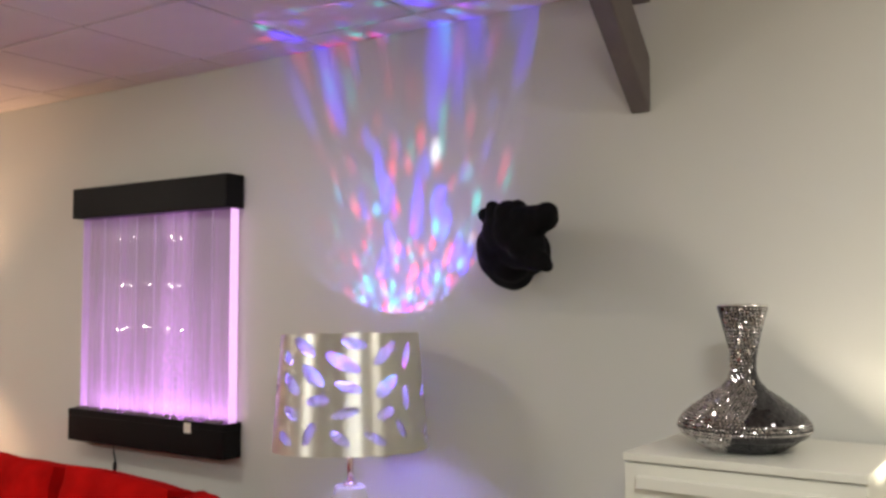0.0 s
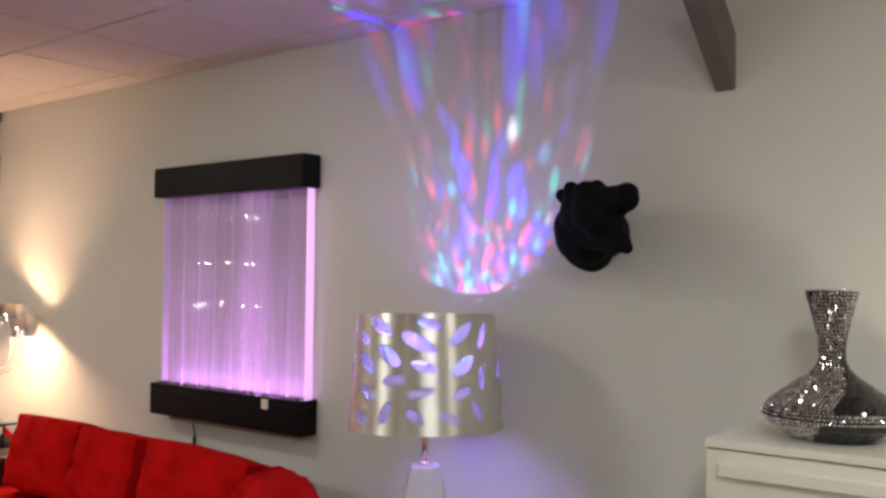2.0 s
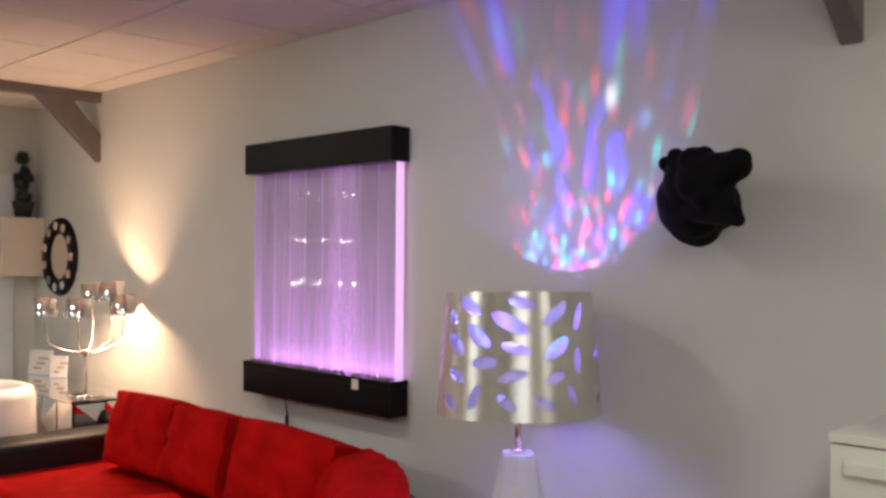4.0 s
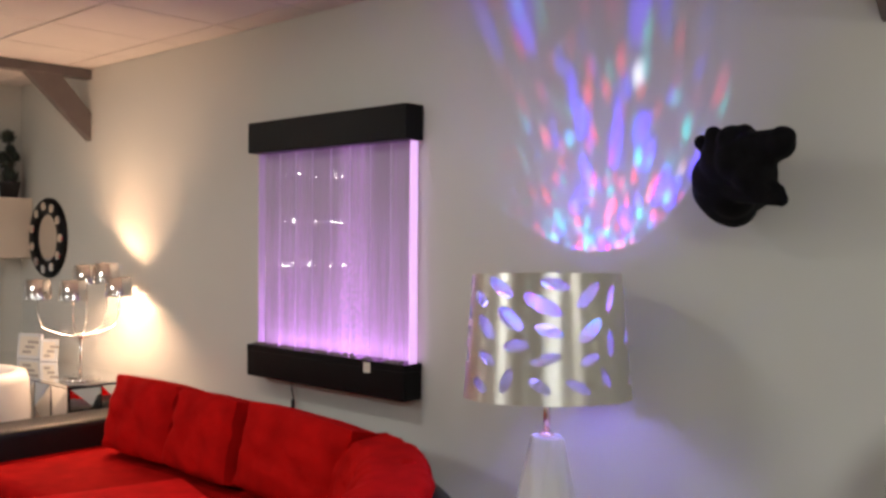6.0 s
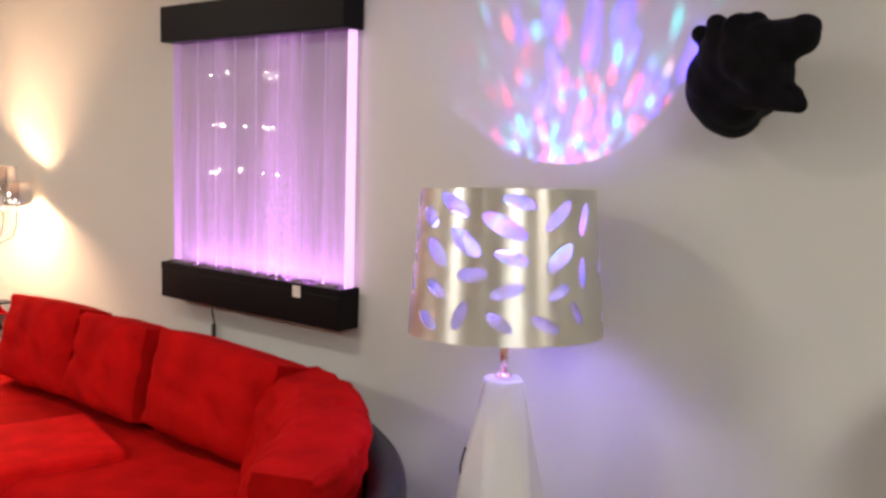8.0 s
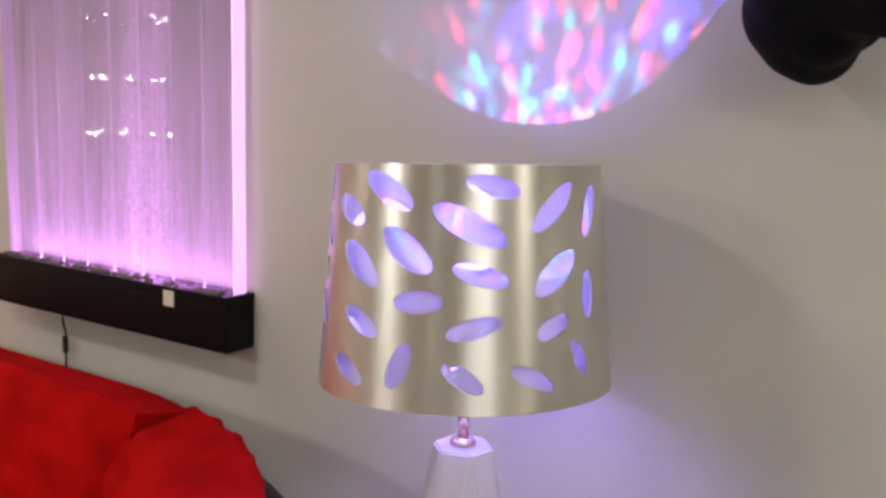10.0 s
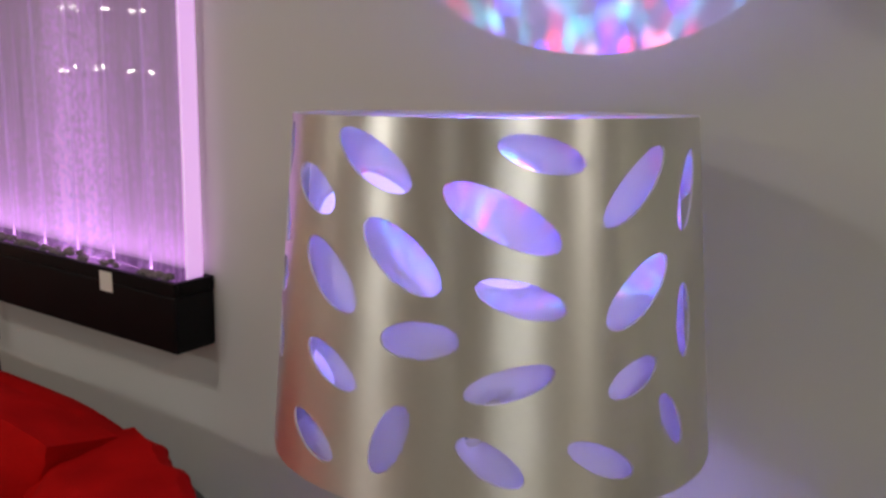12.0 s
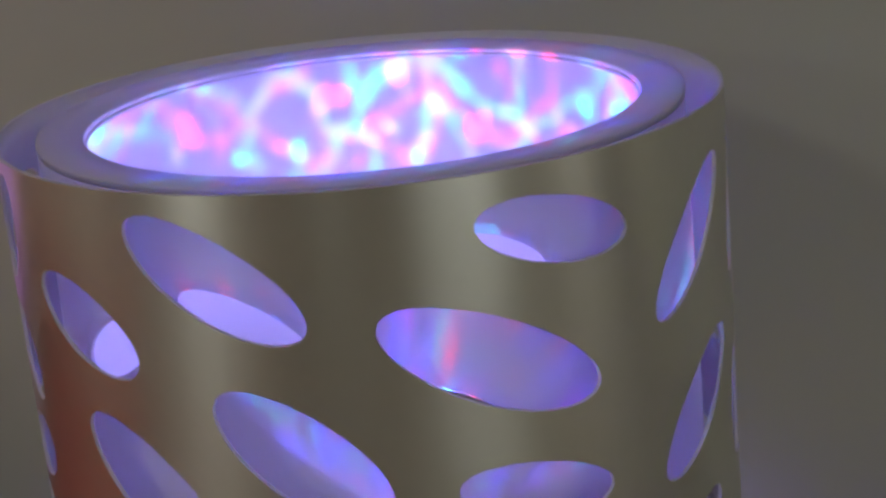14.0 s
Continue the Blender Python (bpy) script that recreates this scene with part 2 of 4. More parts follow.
def acrylic_material():
    """Lit water behind acrylic: clear, with rising columns of bright bubbles, brighter near the strip of lamps below."""
    m = bpy.data.materials.new("lit_bubble_water")
    m.use_nodes = True
    nodes, link = m.node_tree.nodes, m.node_tree.links.new
    nodes.clear()
    out = nodes.new("ShaderNodeOutputMaterial")
    place = nodes.new("ShaderNodeTexCoord")
    split = nodes.new("ShaderNodeSeparateXYZ")
    link(place.outputs["Object"], split.inputs[0])

    def noise_of(sx, sz, detail, lo, hi):
        mp, nz, mr = nodes.new("ShaderNodeMapping"), nodes.new("ShaderNodeTexNoise"), nodes.new("ShaderNodeMapRange")
        mp.inputs["Scale"].default_value = (sx, 3.0, sz)
        nz.inputs["Scale"].default_value, nz.inputs["Detail"].default_value = 1.0, detail
        mr.inputs["From Min"].default_value, mr.inputs["From Max"].default_value = lo, hi
        link(place.outputs["Object"], mp.inputs[0])
        link(mp.outputs[0], nz.inputs["Vector"])
        link(nz.outputs["Fac"], mr.inputs["Value"])
        return mr.outputs[0]

    def math_of(op, a, b):
        n = nodes.new("ShaderNodeMath")
        n.operation = op
        for i, v in enumerate((a, b)):
            if isinstance(v, (int, float)):
                n.inputs[i].default_value = v
            else:
                link(v, n.inputs[i])
        return n.outputs[0]

    columns = noise_of(13.0, 0.5, 3, 0.36, 0.74)
    streaks = noise_of(110.0, 3.0, 4, 0.40, 0.78)
    froth = noise_of(130.0, 70.0, 4, 0.36, 0.72)
    height = nodes.new("ShaderNodeMapRange")
    height.inputs["From Min"].default_value, height.inputs["From Max"].default_value = 0.0, 0.75
    height.inputs["To Min"].default_value, height.inputs["To Max"].default_value = 0.95, 0.30
    link(split.outputs["Z"], height.inputs["Value"])
    cols = math_of("ADD", math_of("MULTIPLY", columns, 0.65), math_of("MULTIPLY", streaks, 0.75))
    cols = math_of("MULTIPLY", cols, math_of("ADD", math_of("MULTIPLY", froth, 1.3), 0.3))
    # the strongest air stone stands right of the middle
    off = math_of("ABSOLUTE", math_of("SUBTRACT", split.outputs["X"], 0.17), 0.0)
    jet = nodes.new("ShaderNodeMapRange")
    jet.interpolation_type = "SMOOTHSTEP"
    jet.inputs["From Min"].default_value, jet.inputs["From Max"].default_value = 0.13, 0.03
    link(off, jet.inputs["Value"])
    cols = math_of("ADD", cols, math_of("MULTIPLY", jet.outputs[0], math_of("ADD", math_of("MULTIPLY", froth, 0.8), math_of("MULTIPLY", streaks, 0.5))))
    power = math_of("MULTIPLY", math_of("ADD", cols, 0.30), height.outputs[0])
    glow = nodes.new("ShaderNodeEmission")
    glow.inputs[0].default_value = (*HUE, 1)
    link(math_of("MULTIPLY", power, 0.46), glow.inputs[1])
    clear, gloss, both, scatter = (nodes.new("ShaderNode" + k) for k in ("BsdfTransparent", "BsdfGlossy", "AddShader", "BsdfDiffuse"))
    clear.inputs[0].default_value = (0.86, 0.86, 0.88, 1)
    gloss.inputs["Roughness"].default_value = 0.02
    scatter.inputs[0].default_value = (0.75, 0.75, 0.8, 1)
    mix0, mix1 = nodes.new("ShaderNodeMixShader"), nodes.new("ShaderNodeMixShader")
    link(math_of("MULTIPLY", cols, 0.10), mix0.inputs[0])
    link(clear.outputs[0], mix0.inputs[1])
    link(scatter.outputs[0], mix0.inputs[2])
    mix1.inputs[0].default_value = 0.05
    link(mix0.outputs[0], mix1.inputs[1])
    link(gloss.outputs[0], mix1.inputs[2])
    link(mix1.outputs[0], both.inputs[0])
    link(glow.outputs[0], both.inputs[1])
    link(both.outputs[0], out.inputs[0])
    return m


EDGE = material("lit_acrylic_edge", (0.8, 0.8, 0.8), 0.3, emit=(0.88, 0.42, 1.0), power=1.35)
FAINT = material("lit_acrylic_far_edge", (0.8, 0.8, 0.8), 0.3, emit=HUE, power=0.13)


def bubble_panel():
    t = thing("bubble_wall_panel", (-3.613, Y1, 0.76), "black framed acrylic bubble water panel glowing lavender, hung on the wall", "water feature")
    w = 0.567
    part("top_box", box((-w, -0.112, 1.124), (w, -0.002, 1.277), 0.006, 3), BLACK, t)
    tray = box((-w, -0.112, 0.0), (w, -0.002, 0.128), 0.006, 3)
    for lo, hi in (((-w, -0.112, 0.126), (w, -0.098, 0.158)), ((-w, -0.014, 0.126), (w, -0.002, 0.158)), ((-w, -0.0985, 0.126), (-w + 0.014, -0.0145, 0.158)), ((w - 0.014, -0.0985, 0.126), (w, -0.0145, 0.158))):
        box(lo, hi, 0.002, 1, tray)
    part("bottom_box", tray, BLACK, t)
    water = part("water_sheet", box((-0.540, -0.062, 0.0), (0.540, -0.058, 0.994)), acrylic_material(), t, "clear acrylic with rising lit bubbles")
    water.location = (0, 0, 0.13)
    part("edge_strip", box((0.541, -0.060, 0.13), (0.549, -0.016, 1.123), 0.002, 1), EDGE, t, "bright lit acrylic edge")
    part("edge_strip", box((-0.545, -0.060, 0.13), (-0.541, -0.018, 1.123), 0.001, 1), FAINT, t)
    for k in range(8):
        x = -0.512 + 0.132 * k + random.uniform(-0.008, 0.008)
        part("divider", box((x, -0.057, 0.131), (x + 0.0025, -0.051, 1.122)), FAINT, t)
    bm = bmesh.new()
    for i in range(90):
        r = random.uniform(0.007, 0.013)
        merge(bm, ball((random.uniform(-0.535, 0.535), -random.uniform(0.07, 0.094), 0.155 + random.uniform(0.0, 0.010)), r, 1, (random.uniform(0.9, 1.7), 1, 0.75)))
    tagged(part("pebbles", bm, PEBBLE, t, "dark rounded pebbles along the tray"), kind="stuff")
    part("label", box((0.312, -0.1135, 0.104), (0.356, -0.1115, 0.150)), STICKER, t, "small blank paper label")
    part("cord", tube([(-0.302, -0.03, 0.004), (-0.304, -0.03, -0.05), (-0.292, -0.028, -0.09), (-0.30, -0.026, -0.2), (-0.27, -0.02, -0.5), (-0.27, -0.015, -0.7)], 0.004), PLASTIC, t, "thin black hanging power cord")
    part("cord_switch", box((-0.305, -0.036, -0.16), (-0.287, -0.02, -0.10), 0.005), PLASTIC, t)


bubble_panel()
lamp("panel_wash", "AREA", (-3.613, Y1 - 0.05, 0.915), 2.2, HUE, 0.06, (-3.613, Y1 - 0.05, 3)).data.shape = "RECTANGLE"
bpy.data.objects["panel_wash"].data.size, bpy.data.objects["panel_wash"].data.size_y = 1.0, 0.03

# ---- projector lamp with the pierced shade ----
AXIS = Vector((-0.0431, 0.0350, 0.9985))
LAMP = (-2.120, 2.594, 1.165)
R0, SLOPE = 0.2634, -0.0767
S0, S1 = -0.234, 0.178
# ring by ring: azimuth in degrees, height on the shade, half length, half width, lean in degrees
HOLES_TOP = [(-88.6, 0.133, 0.057, 0.022, -29), (-47.3, 0.142, 0.049, 0.018, -13), (-22.3, 0.108, 0.059, 0.020, 41), (-1, 0.099, 0.049, 0.019, 65), (-109.3, 0.098, 0.046, 0.022, -24)]
HOLES_MID = [(-56.3, 0.078, 0.069, 0.024, -26), (-80, 0.035, 0.056, 0.025, -37), (-101.3, 0.007, 0.055, 0.025, -38), (-51.9, -0.004, 0.049, 0.018, -16), (-22, -0.003, 0.055, 0.023, 38), (-4.9, -0.045, 0.042, 0.016, 88)]
HOLES_EDGE = [(-131, 0.135, 0.036, 0.020, 70), (-131, 0.055, 0.036, 0.020, -50), (-131, -0.015, 0.030, 0.022, 25), (-131, -0.085, 0.036, 0.019, -55)]
HOLES_LOW = [(-74.9, -0.050, 0.043, 0.020, 4), (-54.3, -0.091, 0.048, 0.017, 16), (-24.1, -0.094, 0.036, 0.017, 23), (-99.4, -0.092, 0.044, 0.018, -25), (-81.3, -0.159, 0.042, 0.018, 67), (-58.3, -0.173, 0.040, 0.017, -35), (-33.1, -0.177, 0.043, 0.015, -28), (-11.5, -0.151, 0.036, 0.014, -61), (-105.2, -0.179, 0.042, 0.018, -25)]


def shade_holes():
    holes = HOLES_TOP + HOLES_MID + HOLES_LOW + HOLES_EDGE
    # the far side carries the same rows again
    for k, s in enumerate((0.115, 0.045, -0.025, -0.095, -0.165)):
        for j in range(6):
            th = 26 + j * 36 + (k % 2) * 16
            if th < 208 and not (k == 0 and j < 2):
                holes.append((th, s + random.uniform(-0.012, 0.012), random.uniform(0.038, 0.05), random.uniform(0.016, 0.021), random.choice((-30, 35, -15, 20))))
    return holes


def pierced_cone(radius, slope, s0, s1, holes, thick, step=0.016):
    """A cone wall with elliptical holes, laid out flat, triangulated and rolled up."""
    span = math.pi * radius
    pts, edges, loops = [], [], []

    def loop(path, closed=True):
        n = len(pts)
        pts.extend(Vector(p) for p in path)
        edges.extend((n + i, n + (i + 1) % len(path)) for i in range(len(path) if closed else len(path) - 1))

    nu, nv = int(2 * span / step), int((s1 - s0) / step)
    us = [-span + 2 * span * i / nu for i in range(nu + 1)]
    vs = [s0 + (s1 - s0) * i / nv for i in range(nv + 1)]
    loop([(u, s0) for u in us] + [(span, v) for v in vs[1:-1]] + [(u, s1) for u in us[::-1]] + [(-span, v) for v in vs[-2:0:-1]])
    flat = []
    for th, s, a, b, lean in holes:
        lean = radians(lean)
        for turn in (-1, 0, 1):
            u = radians(th) * radius + turn * 2 * span
            if -span - a < u < span + a:
                flat.append((u, s, a, b, lean))
    flat = [h for h in flat if abs(h[0]) < span - h[2] - 0.004]
    for u, s, a, b, lean in flat:
        ring = []
        for i in range(28):
            e = 2 * math.pi * i / 28
            du, dv = a * math.cos(e), b * math.sin(e)
            ring.append((u + du * math.cos(lean) - dv * math.sin(lean), min(max(s + du * math.sin(lean) + dv * math.cos(lean), s0 + 0.004), s1 - 0.004)))
        loop(ring)

    def inside(p, grow):
        for u, s, a, b, lean in flat:
            dx, dy = p[0] - u, p[1] - s
            q = ((dx * math.cos(lean) + dy * math.sin(lean)) / (a + grow)) ** 2 + ((-dx * math.sin(lean) + dy * math.cos(lean)) / (b + grow)) ** 2
            if q < 1:
                return True
        return False

    for u in us[1:-1]:
        for v in vs[1:-1]:
            if not inside((u, v), 0.006):
                pts.append(Vector((u, v)))
    out = geometry.delaunay_2d_cdt(pts, edges, [], 0, 1e-5)
    faces = []
    for f in out[2]:
        mid = sum((out[0][i] for i in f), Vector((0, 0))) / len(f)
        if not inside(mid, -0.0003):
            faces.append(list(f))

    def at(i, deep):
        u, v = out[0][i]
        th, r = u / radius, radius + slope * v - deep
        return (r * math.cos(th), r * math.sin(th), v)

    def sheet(deep, flip):
        bm = bmesh.new()
        verts = [bm.verts.new(at(i, deep)) for i in range(len(out[0]))]
        for f in faces:
            bm.faces.new([verts[i] for i in (f[::-1] if flip else f)])
        bmesh.ops.delete(bm, geom=[v for v in bm.verts if not v.link_faces], context="VERTS")
        bmesh.ops.remove_doubles(bm, verts=bm.verts, dist=0.0003)
        for f in bm.faces:
            f.smooth = True
        return bm

    count = {}
    for f in faces:
        for i, j in zip(f, f[1:] + f[:1]):
            count.setdefault((min(i, j), max(i, j)), []).append((i, j))
    walls = bmesh.new()
    for ways in count.values():
        i, j = ways[0]
        if len(ways) == 1 and not (abs(abs(out[0][i][0]) - span) < 1e-4 and abs(abs(out[0][j][0]) - span) < 1e-4):
            walls.faces.new([walls.verts.new(p) for p in (at(j, 0), at(i, 0), at(i, thick), at(j, thick))])
    whole = merge(sheet(thick, True), walls)
    bmesh.ops.remove_doubles(whole, verts=whole.verts, dist=0.0003)
    return sheet(0, False), whole


def translucent_white():
    m = bpy.data.materials.new("white_liner_plastic")
    m.use_nodes = True
    nodes, link = m.node_tree.nodes, m.node_tree.links.new
    b = nodes["Principled BSDF"]
    b.inputs["Base Color"].default_value, b.inputs["Roughness"].default_value = (0.82, 0.81, 0.84, 1), 0.4
    thin, mix = nodes.new("ShaderNodeBsdfTranslucent"), nodes.new("ShaderNodeMixShader")
    thin.inputs[0].default_value = (0.82, 0.80, 0.86, 1)
    mix.inputs[0].default_value = 0.35
    link(b.outputs[0], mix.inputs[1])
    link(thin.outputs[0], mix.inputs[2])
    link(mix.outputs[0], nodes["Material Output"].inputs[0])
    return m


def lens_material():
    """The projector's cut lens: coloured facets and seams that tint the light passing through, dimmer towards its rim."""
    m = bpy.data.materials.new("coloured_facet_lens")
    m.use_nodes = True
    nodes, link = m.node_tree.nodes, m.node_tree.links.new
    nodes.clear()
    out, clear = nodes.new("ShaderNodeOutputMaterial"), nodes.new("ShaderNodeBsdfTransparent")
    place = nodes.new("ShaderNodeTexCoord")

    def joined(a, b, way="ADD"):
        n = nodes.new("ShaderNodeMix")
        n.data_type, n.blend_type = "RGBA", way
        n.inputs["Factor"].default_value = 1.0
        for v, k in ((a, "A"), (b, "B")):
            if isinstance(v, tuple):
                n.inputs[k].default_value = v
            else:
                link(v, n.inputs[k])
        return n.outputs["Result"]

    # the seams between the facets are ground into the lower band of the lens only
    height, low = nodes.new("ShaderNodeVectorMath"), nodes.new("ShaderNodeMapRange")
    height.operation = "DOT_PRODUCT"
    height.inputs[1].default_value = BEAM_AXIS.rotation_difference(Vector((0, 0, 1))) @ Vector((0, 0, 1 / LENS_R))
    link(place.outputs["Object"], height.inputs[0])
    low.inputs["From Min"].default_value, low.inputs["From Max"].default_value = 0.65, 0.51
    low.inputs["To Min"].default_value, low.inputs["To Max"].default_value = 0.08, 0.72
    link(height.outputs["Value"], low.inputs["Value"])
    # its clear window is a band about 45 degrees wide; past that only the lower rim lets light through
    across, side, window, foot, gap = (nodes.new("ShaderNode" + k) for k in ("VectorMath", "Math", "MapRange", "MapRange", "Math"))
    across.operation, side.operation, gap.operation = "DOT_PRODUCT", "ABSOLUTE", "MAXIMUM"
    across.inputs[1].default_value = BEAM_AXIS.rotation_difference(Vector((0, 0, 1))) @ Vector((1 / LENS_R, 0, 0))
    link(place.outputs["Object"], across.inputs[0])
    link(across.outputs["Value"], side.inputs[0])
    window.inputs["From Min"].default_value, window.inputs["From Max"].default_value = 0.47, 0.37
    window.inputs["To Min"].default_value = 0.10
    foot.inputs["From Min"].default_value, foot.inputs["From Max"].default_value = 0.56, 0.50
    link(side.outputs[0], window.inputs["Value"])
    link(height.outputs["Value"], foot.inputs["Value"])
    link(window.outputs[0], gap.inputs[0])
    link(foot.outputs[0], gap.inputs[1])
    # uneven grinding bends the outlines of the facets
    ripple, bend, bent = (nodes.new("ShaderNode" + k) for k in ("TexNoise", "VectorMath", "VectorMath"))
    ripple.inputs["Scale"].default_value, ripple.inputs["Detail"].default_value = 700, 2
    bend.operation, bent.operation = "MULTIPLY_ADD", "ADD"
    bend.inputs[1].default_value, bend.inputs[2].default_value = (0.0016, 0.0016, 0.0016), (-0.0008, -0.0008, -0.0008)
    link(place.outputs["Object"], ripple.inputs["Vector"])
    link(ripple.outputs["Color"], bend.inputs[0])
    link(place.outputs["Object"], bent.inputs[0])
    link(bend.outputs[0], bent.inputs[1])
    total = (0.007, 0.005, 0.030, 1)
    for colour, scale, move, near, far, feature in (
        ((0.34, 0.004, 0.08), 300, 0.0, 0.0, 0.044, "DISTANCE_TO_EDGE"),
        ((0.0, 0.38, 0.46), 330, 2.3, 0.0, 0.046, "DISTANCE_TO_EDGE"),
        ((0.0, 0.62, 0.52), 900, 3.1, 0.14, 0.28, "F1"),
        ((0.05, 0.01, 1.0), 520, 7.7, 0.24, 0.42, "F1"),
        ((0.05, 0.06, 1.0), 950, 9.4, 0.16, 0.31, "F1"),
        ((0.85, 0.03, 0.08), 980, 6.1, 0.16, 0.32, "F1"),
    ):
        mp, vor, mr, gate, keep, mul = (nodes.new("ShaderNode" + k) for k in ("Mapping", "TexVoronoi", "MapRange", "TexNoise", "MapRange", "Math"))
        mp.inputs["Location"].default_value = (move, move * 0.7, move * 0.3)
        mp.inputs["Scale"].default_value = (1.0, 0.45, 0.7)
        vor.inputs["Scale"].default_value, vor.feature = scale, feature
        mr.inputs["From Min"].default_value, mr.inputs["From Max"].default_value = far, near
        mr.interpolation_type = "SMOOTHSTEP"
        gate.inputs["Scale"].default_value = scale * 0.6
        keep.inputs["From Min"].default_value, keep.inputs["From Max"].default_value = 0.44, 0.54
        mul.operation = "MULTIPLY"
        link(bent.outputs[0], mp.inputs[0])
        link(mp.outputs[0], vor.inputs["Vector"])
        link(mp.outputs[0], gate.inputs["Vector"])
        link(vor.outputs["Distance"], mr.inputs["Value"])
        link(gate.outputs["Fac"], keep.inputs["Value"])
        link(mr.outputs[0], mul.inputs[0])
        link(low.outputs[0] if feature == "DISTANCE_TO_EDGE" else keep.outputs[0], mul.inputs[1])
        tint = nodes.new("ShaderNodeMix")
        tint.data_type = "RGBA"
        tint.inputs["A"].default_value, tint.inputs["B"].default_value = (0, 0, 0, 1), (*colour, 1)
        link(mul.outputs[0], tint.inputs["Factor"])
        total = joined(total, tint.outputs["Result"])
    split, rim = nodes.new("ShaderNodeSeparateXYZ"), nodes.new("ShaderNodeMapRange")
    link(place.outputs["Object"], split.inputs[0])
    rim.inputs["From Min"].default_value, rim.inputs["From Max"].default_value = LENS_R * math.cos(radians(51)), LENS_R * math.cos(radians(36))
    rim.inputs["To Min"].default_value = 0.7
    link(split.outputs["Z"], rim.inputs["Value"])
    shut = nodes.new("ShaderNodeMath")
    shut.operation = "MULTIPLY"
    link(rim.outputs[0], shut.inputs[0])
    link(gap.outputs[0], shut.inputs[1])
    grey = nodes.new("ShaderNodeCombineColor")
    for k in range(3):
        link(shut.outputs[0], grey.inputs[k])
    link(joined(total, grey.outputs[0], "MULTIPLY"), clear.inputs[0])
    link(clear.outputs[0], out.inputs[0])
    return m


LINER = translucent_white()
LED_PLACE = Vector((-2.056, 2.397, 1.10))
LENS_R = 0.022
BEAM_AXIS = Vector((0.06, 0.50, 0.86)).normalized()


def projector_lamp():
    t = thing("table_lamp", (-2.096, 2.566, 0.0), "white faceted ceramic table lamp with pierced silver drum shade", "lamp")
    lean = Matrix.Translation(Vector(LAMP) - t.location) @ Vector((0, 0, 1)).rotation_difference(AXIS).to_matrix().to_4x4()
    outer, lining = pierced_cone(R0, SLOPE, S0, S1, shade_holes(), 0.0022)
    shade = part("shade", outer, SATIN, t, "brushed silver drum shade pierced with ellipses")
    shade.matrix_basis = lean
    part("lining", lining, LINING, shade, "white inner face of the shade")
    liner_holes = [(-88, 0.094, 0.044, 0.017, -24), (-54, 0.124, 0.036, 0.013, -20), (-62, 0.040, 0.040, 0.014, -24), (-56, 0.016, 0.036, 0.013, -8), (-110, -0.115, 0.03, 0.014, -30), (-112, 0.07, 0.04, 0.016, 30), (-60, -0.14, 0.03, 0.012, 60), (-25, -0.15, 0.03, 0.012, -20)]
    drum, inside = pierced_cone(R0 - 0.025, SLOPE, S0 + 0.006, S1 - 0.005, liner_holes, 0.002)
    liner = part("liner", weld(merge(drum, inside)), LINER, t, "white translucent inner drum with its own slots")
    liner.matrix_basis = lean
    r_top = R0 - 0.025 + SLOPE * S1
    z_top = S1 - 0.005
    ring = part("liner_rim", lathe([(r_top + 0.001, z_top), (r_top - 0.001, z_top + 0.002), (r_top - 0.028, z_top - 0.002), (r_top - 0.029, z_top - 0.006), (r_top + 0.001, z_top - 0.004), (r_top + 0.001, z_top)], 72), LINER, t, "", True)
    ring.matrix_basis = lean
    hoop = part("wire_hoop", lathe([(r_top - 0.028, z_top - 0.010), (r_top - 0.026, z_top - 0.008), (r_top - 0.028, z_top - 0.006), (r_top - 0.030, z_top - 0.008), (r_top - 0.028, z_top - 0.010)], 72), LINER, t, "", True)
    hoop.matrix_basis = lean
    # spider that carries the shade, and the pole
    for k in range(3):
        a = 2.1 * k + 0.4
        arm = part("spider_arm", tube([(0.012 * math.cos(a), 0.012 * math.sin(a), S0 + 0.022), (0.276 * math.cos(a), 0.276 * math.sin(a), S0 + 0.01)], 0.0025, 6), CHROME, t)
        arm.matrix_basis = lean
    part("pole", lathe([(0, 0.81), (0.011, 0.81), (0.011, 0.965), (0, 0.965)], 20), BRASS, t, "polished metal pole", True).location = (0, 0, 0)
    part("collar", lathe([(0, 0.806), (0.026, 0.806), (0.024, 0.814), (0.014, 0.82), (0, 0.82)], 24), BRASS, t, "", True)
    aim = Matrix.Translation(LED_PLACE - t.location) @ Vector((0, 0, 1)).rotation_difference(BEAM_AXIS).to_matrix().to_4x4()
    arc = [radians(a) for a in range(54, 181, 6)]
    cup = part("projector_cup", lathe([(0.0225 * math.sin(e), 0.0225 * math.cos(e)) for e in arc] + [(0.0245 * math.sin(e), 0.0245 * math.cos(e)) for e in arc[::-1]], 40), PLASTIC, t, "black cup of the light projector", True)
    cup.matrix_basis = aim
    cover = part("cup_cover", lathe([(0.0255 * math.sin(e), 0.0255 * math.cos(e)) for e in arc], 40), LINING, cup, "white outer cover", True)
    lens = part("lens", lathe([(LENS_R * math.sin(radians(1 + 4 * i)), LENS_R * math.cos(radians(1 + 4 * i))) for i in range(15)], 48), lens_material(), t, "coloured cut projector lens", True)
    lens.matrix_basis = aim
    bracket = part("projector_bracket", tube([LED_PLACE - t.location - BEAM_AXIS * 0.022, (0.01, -0.15, 0.955), (0.0, -0.01, 0.95)], 0.004, 8), PLASTIC, t)
    # faceted ceramic foot: an antiprism whose corners turn half a step from top to bottom
    bm = bmesh.new()
    n, tz, bz = 6, 0.804, 0.362
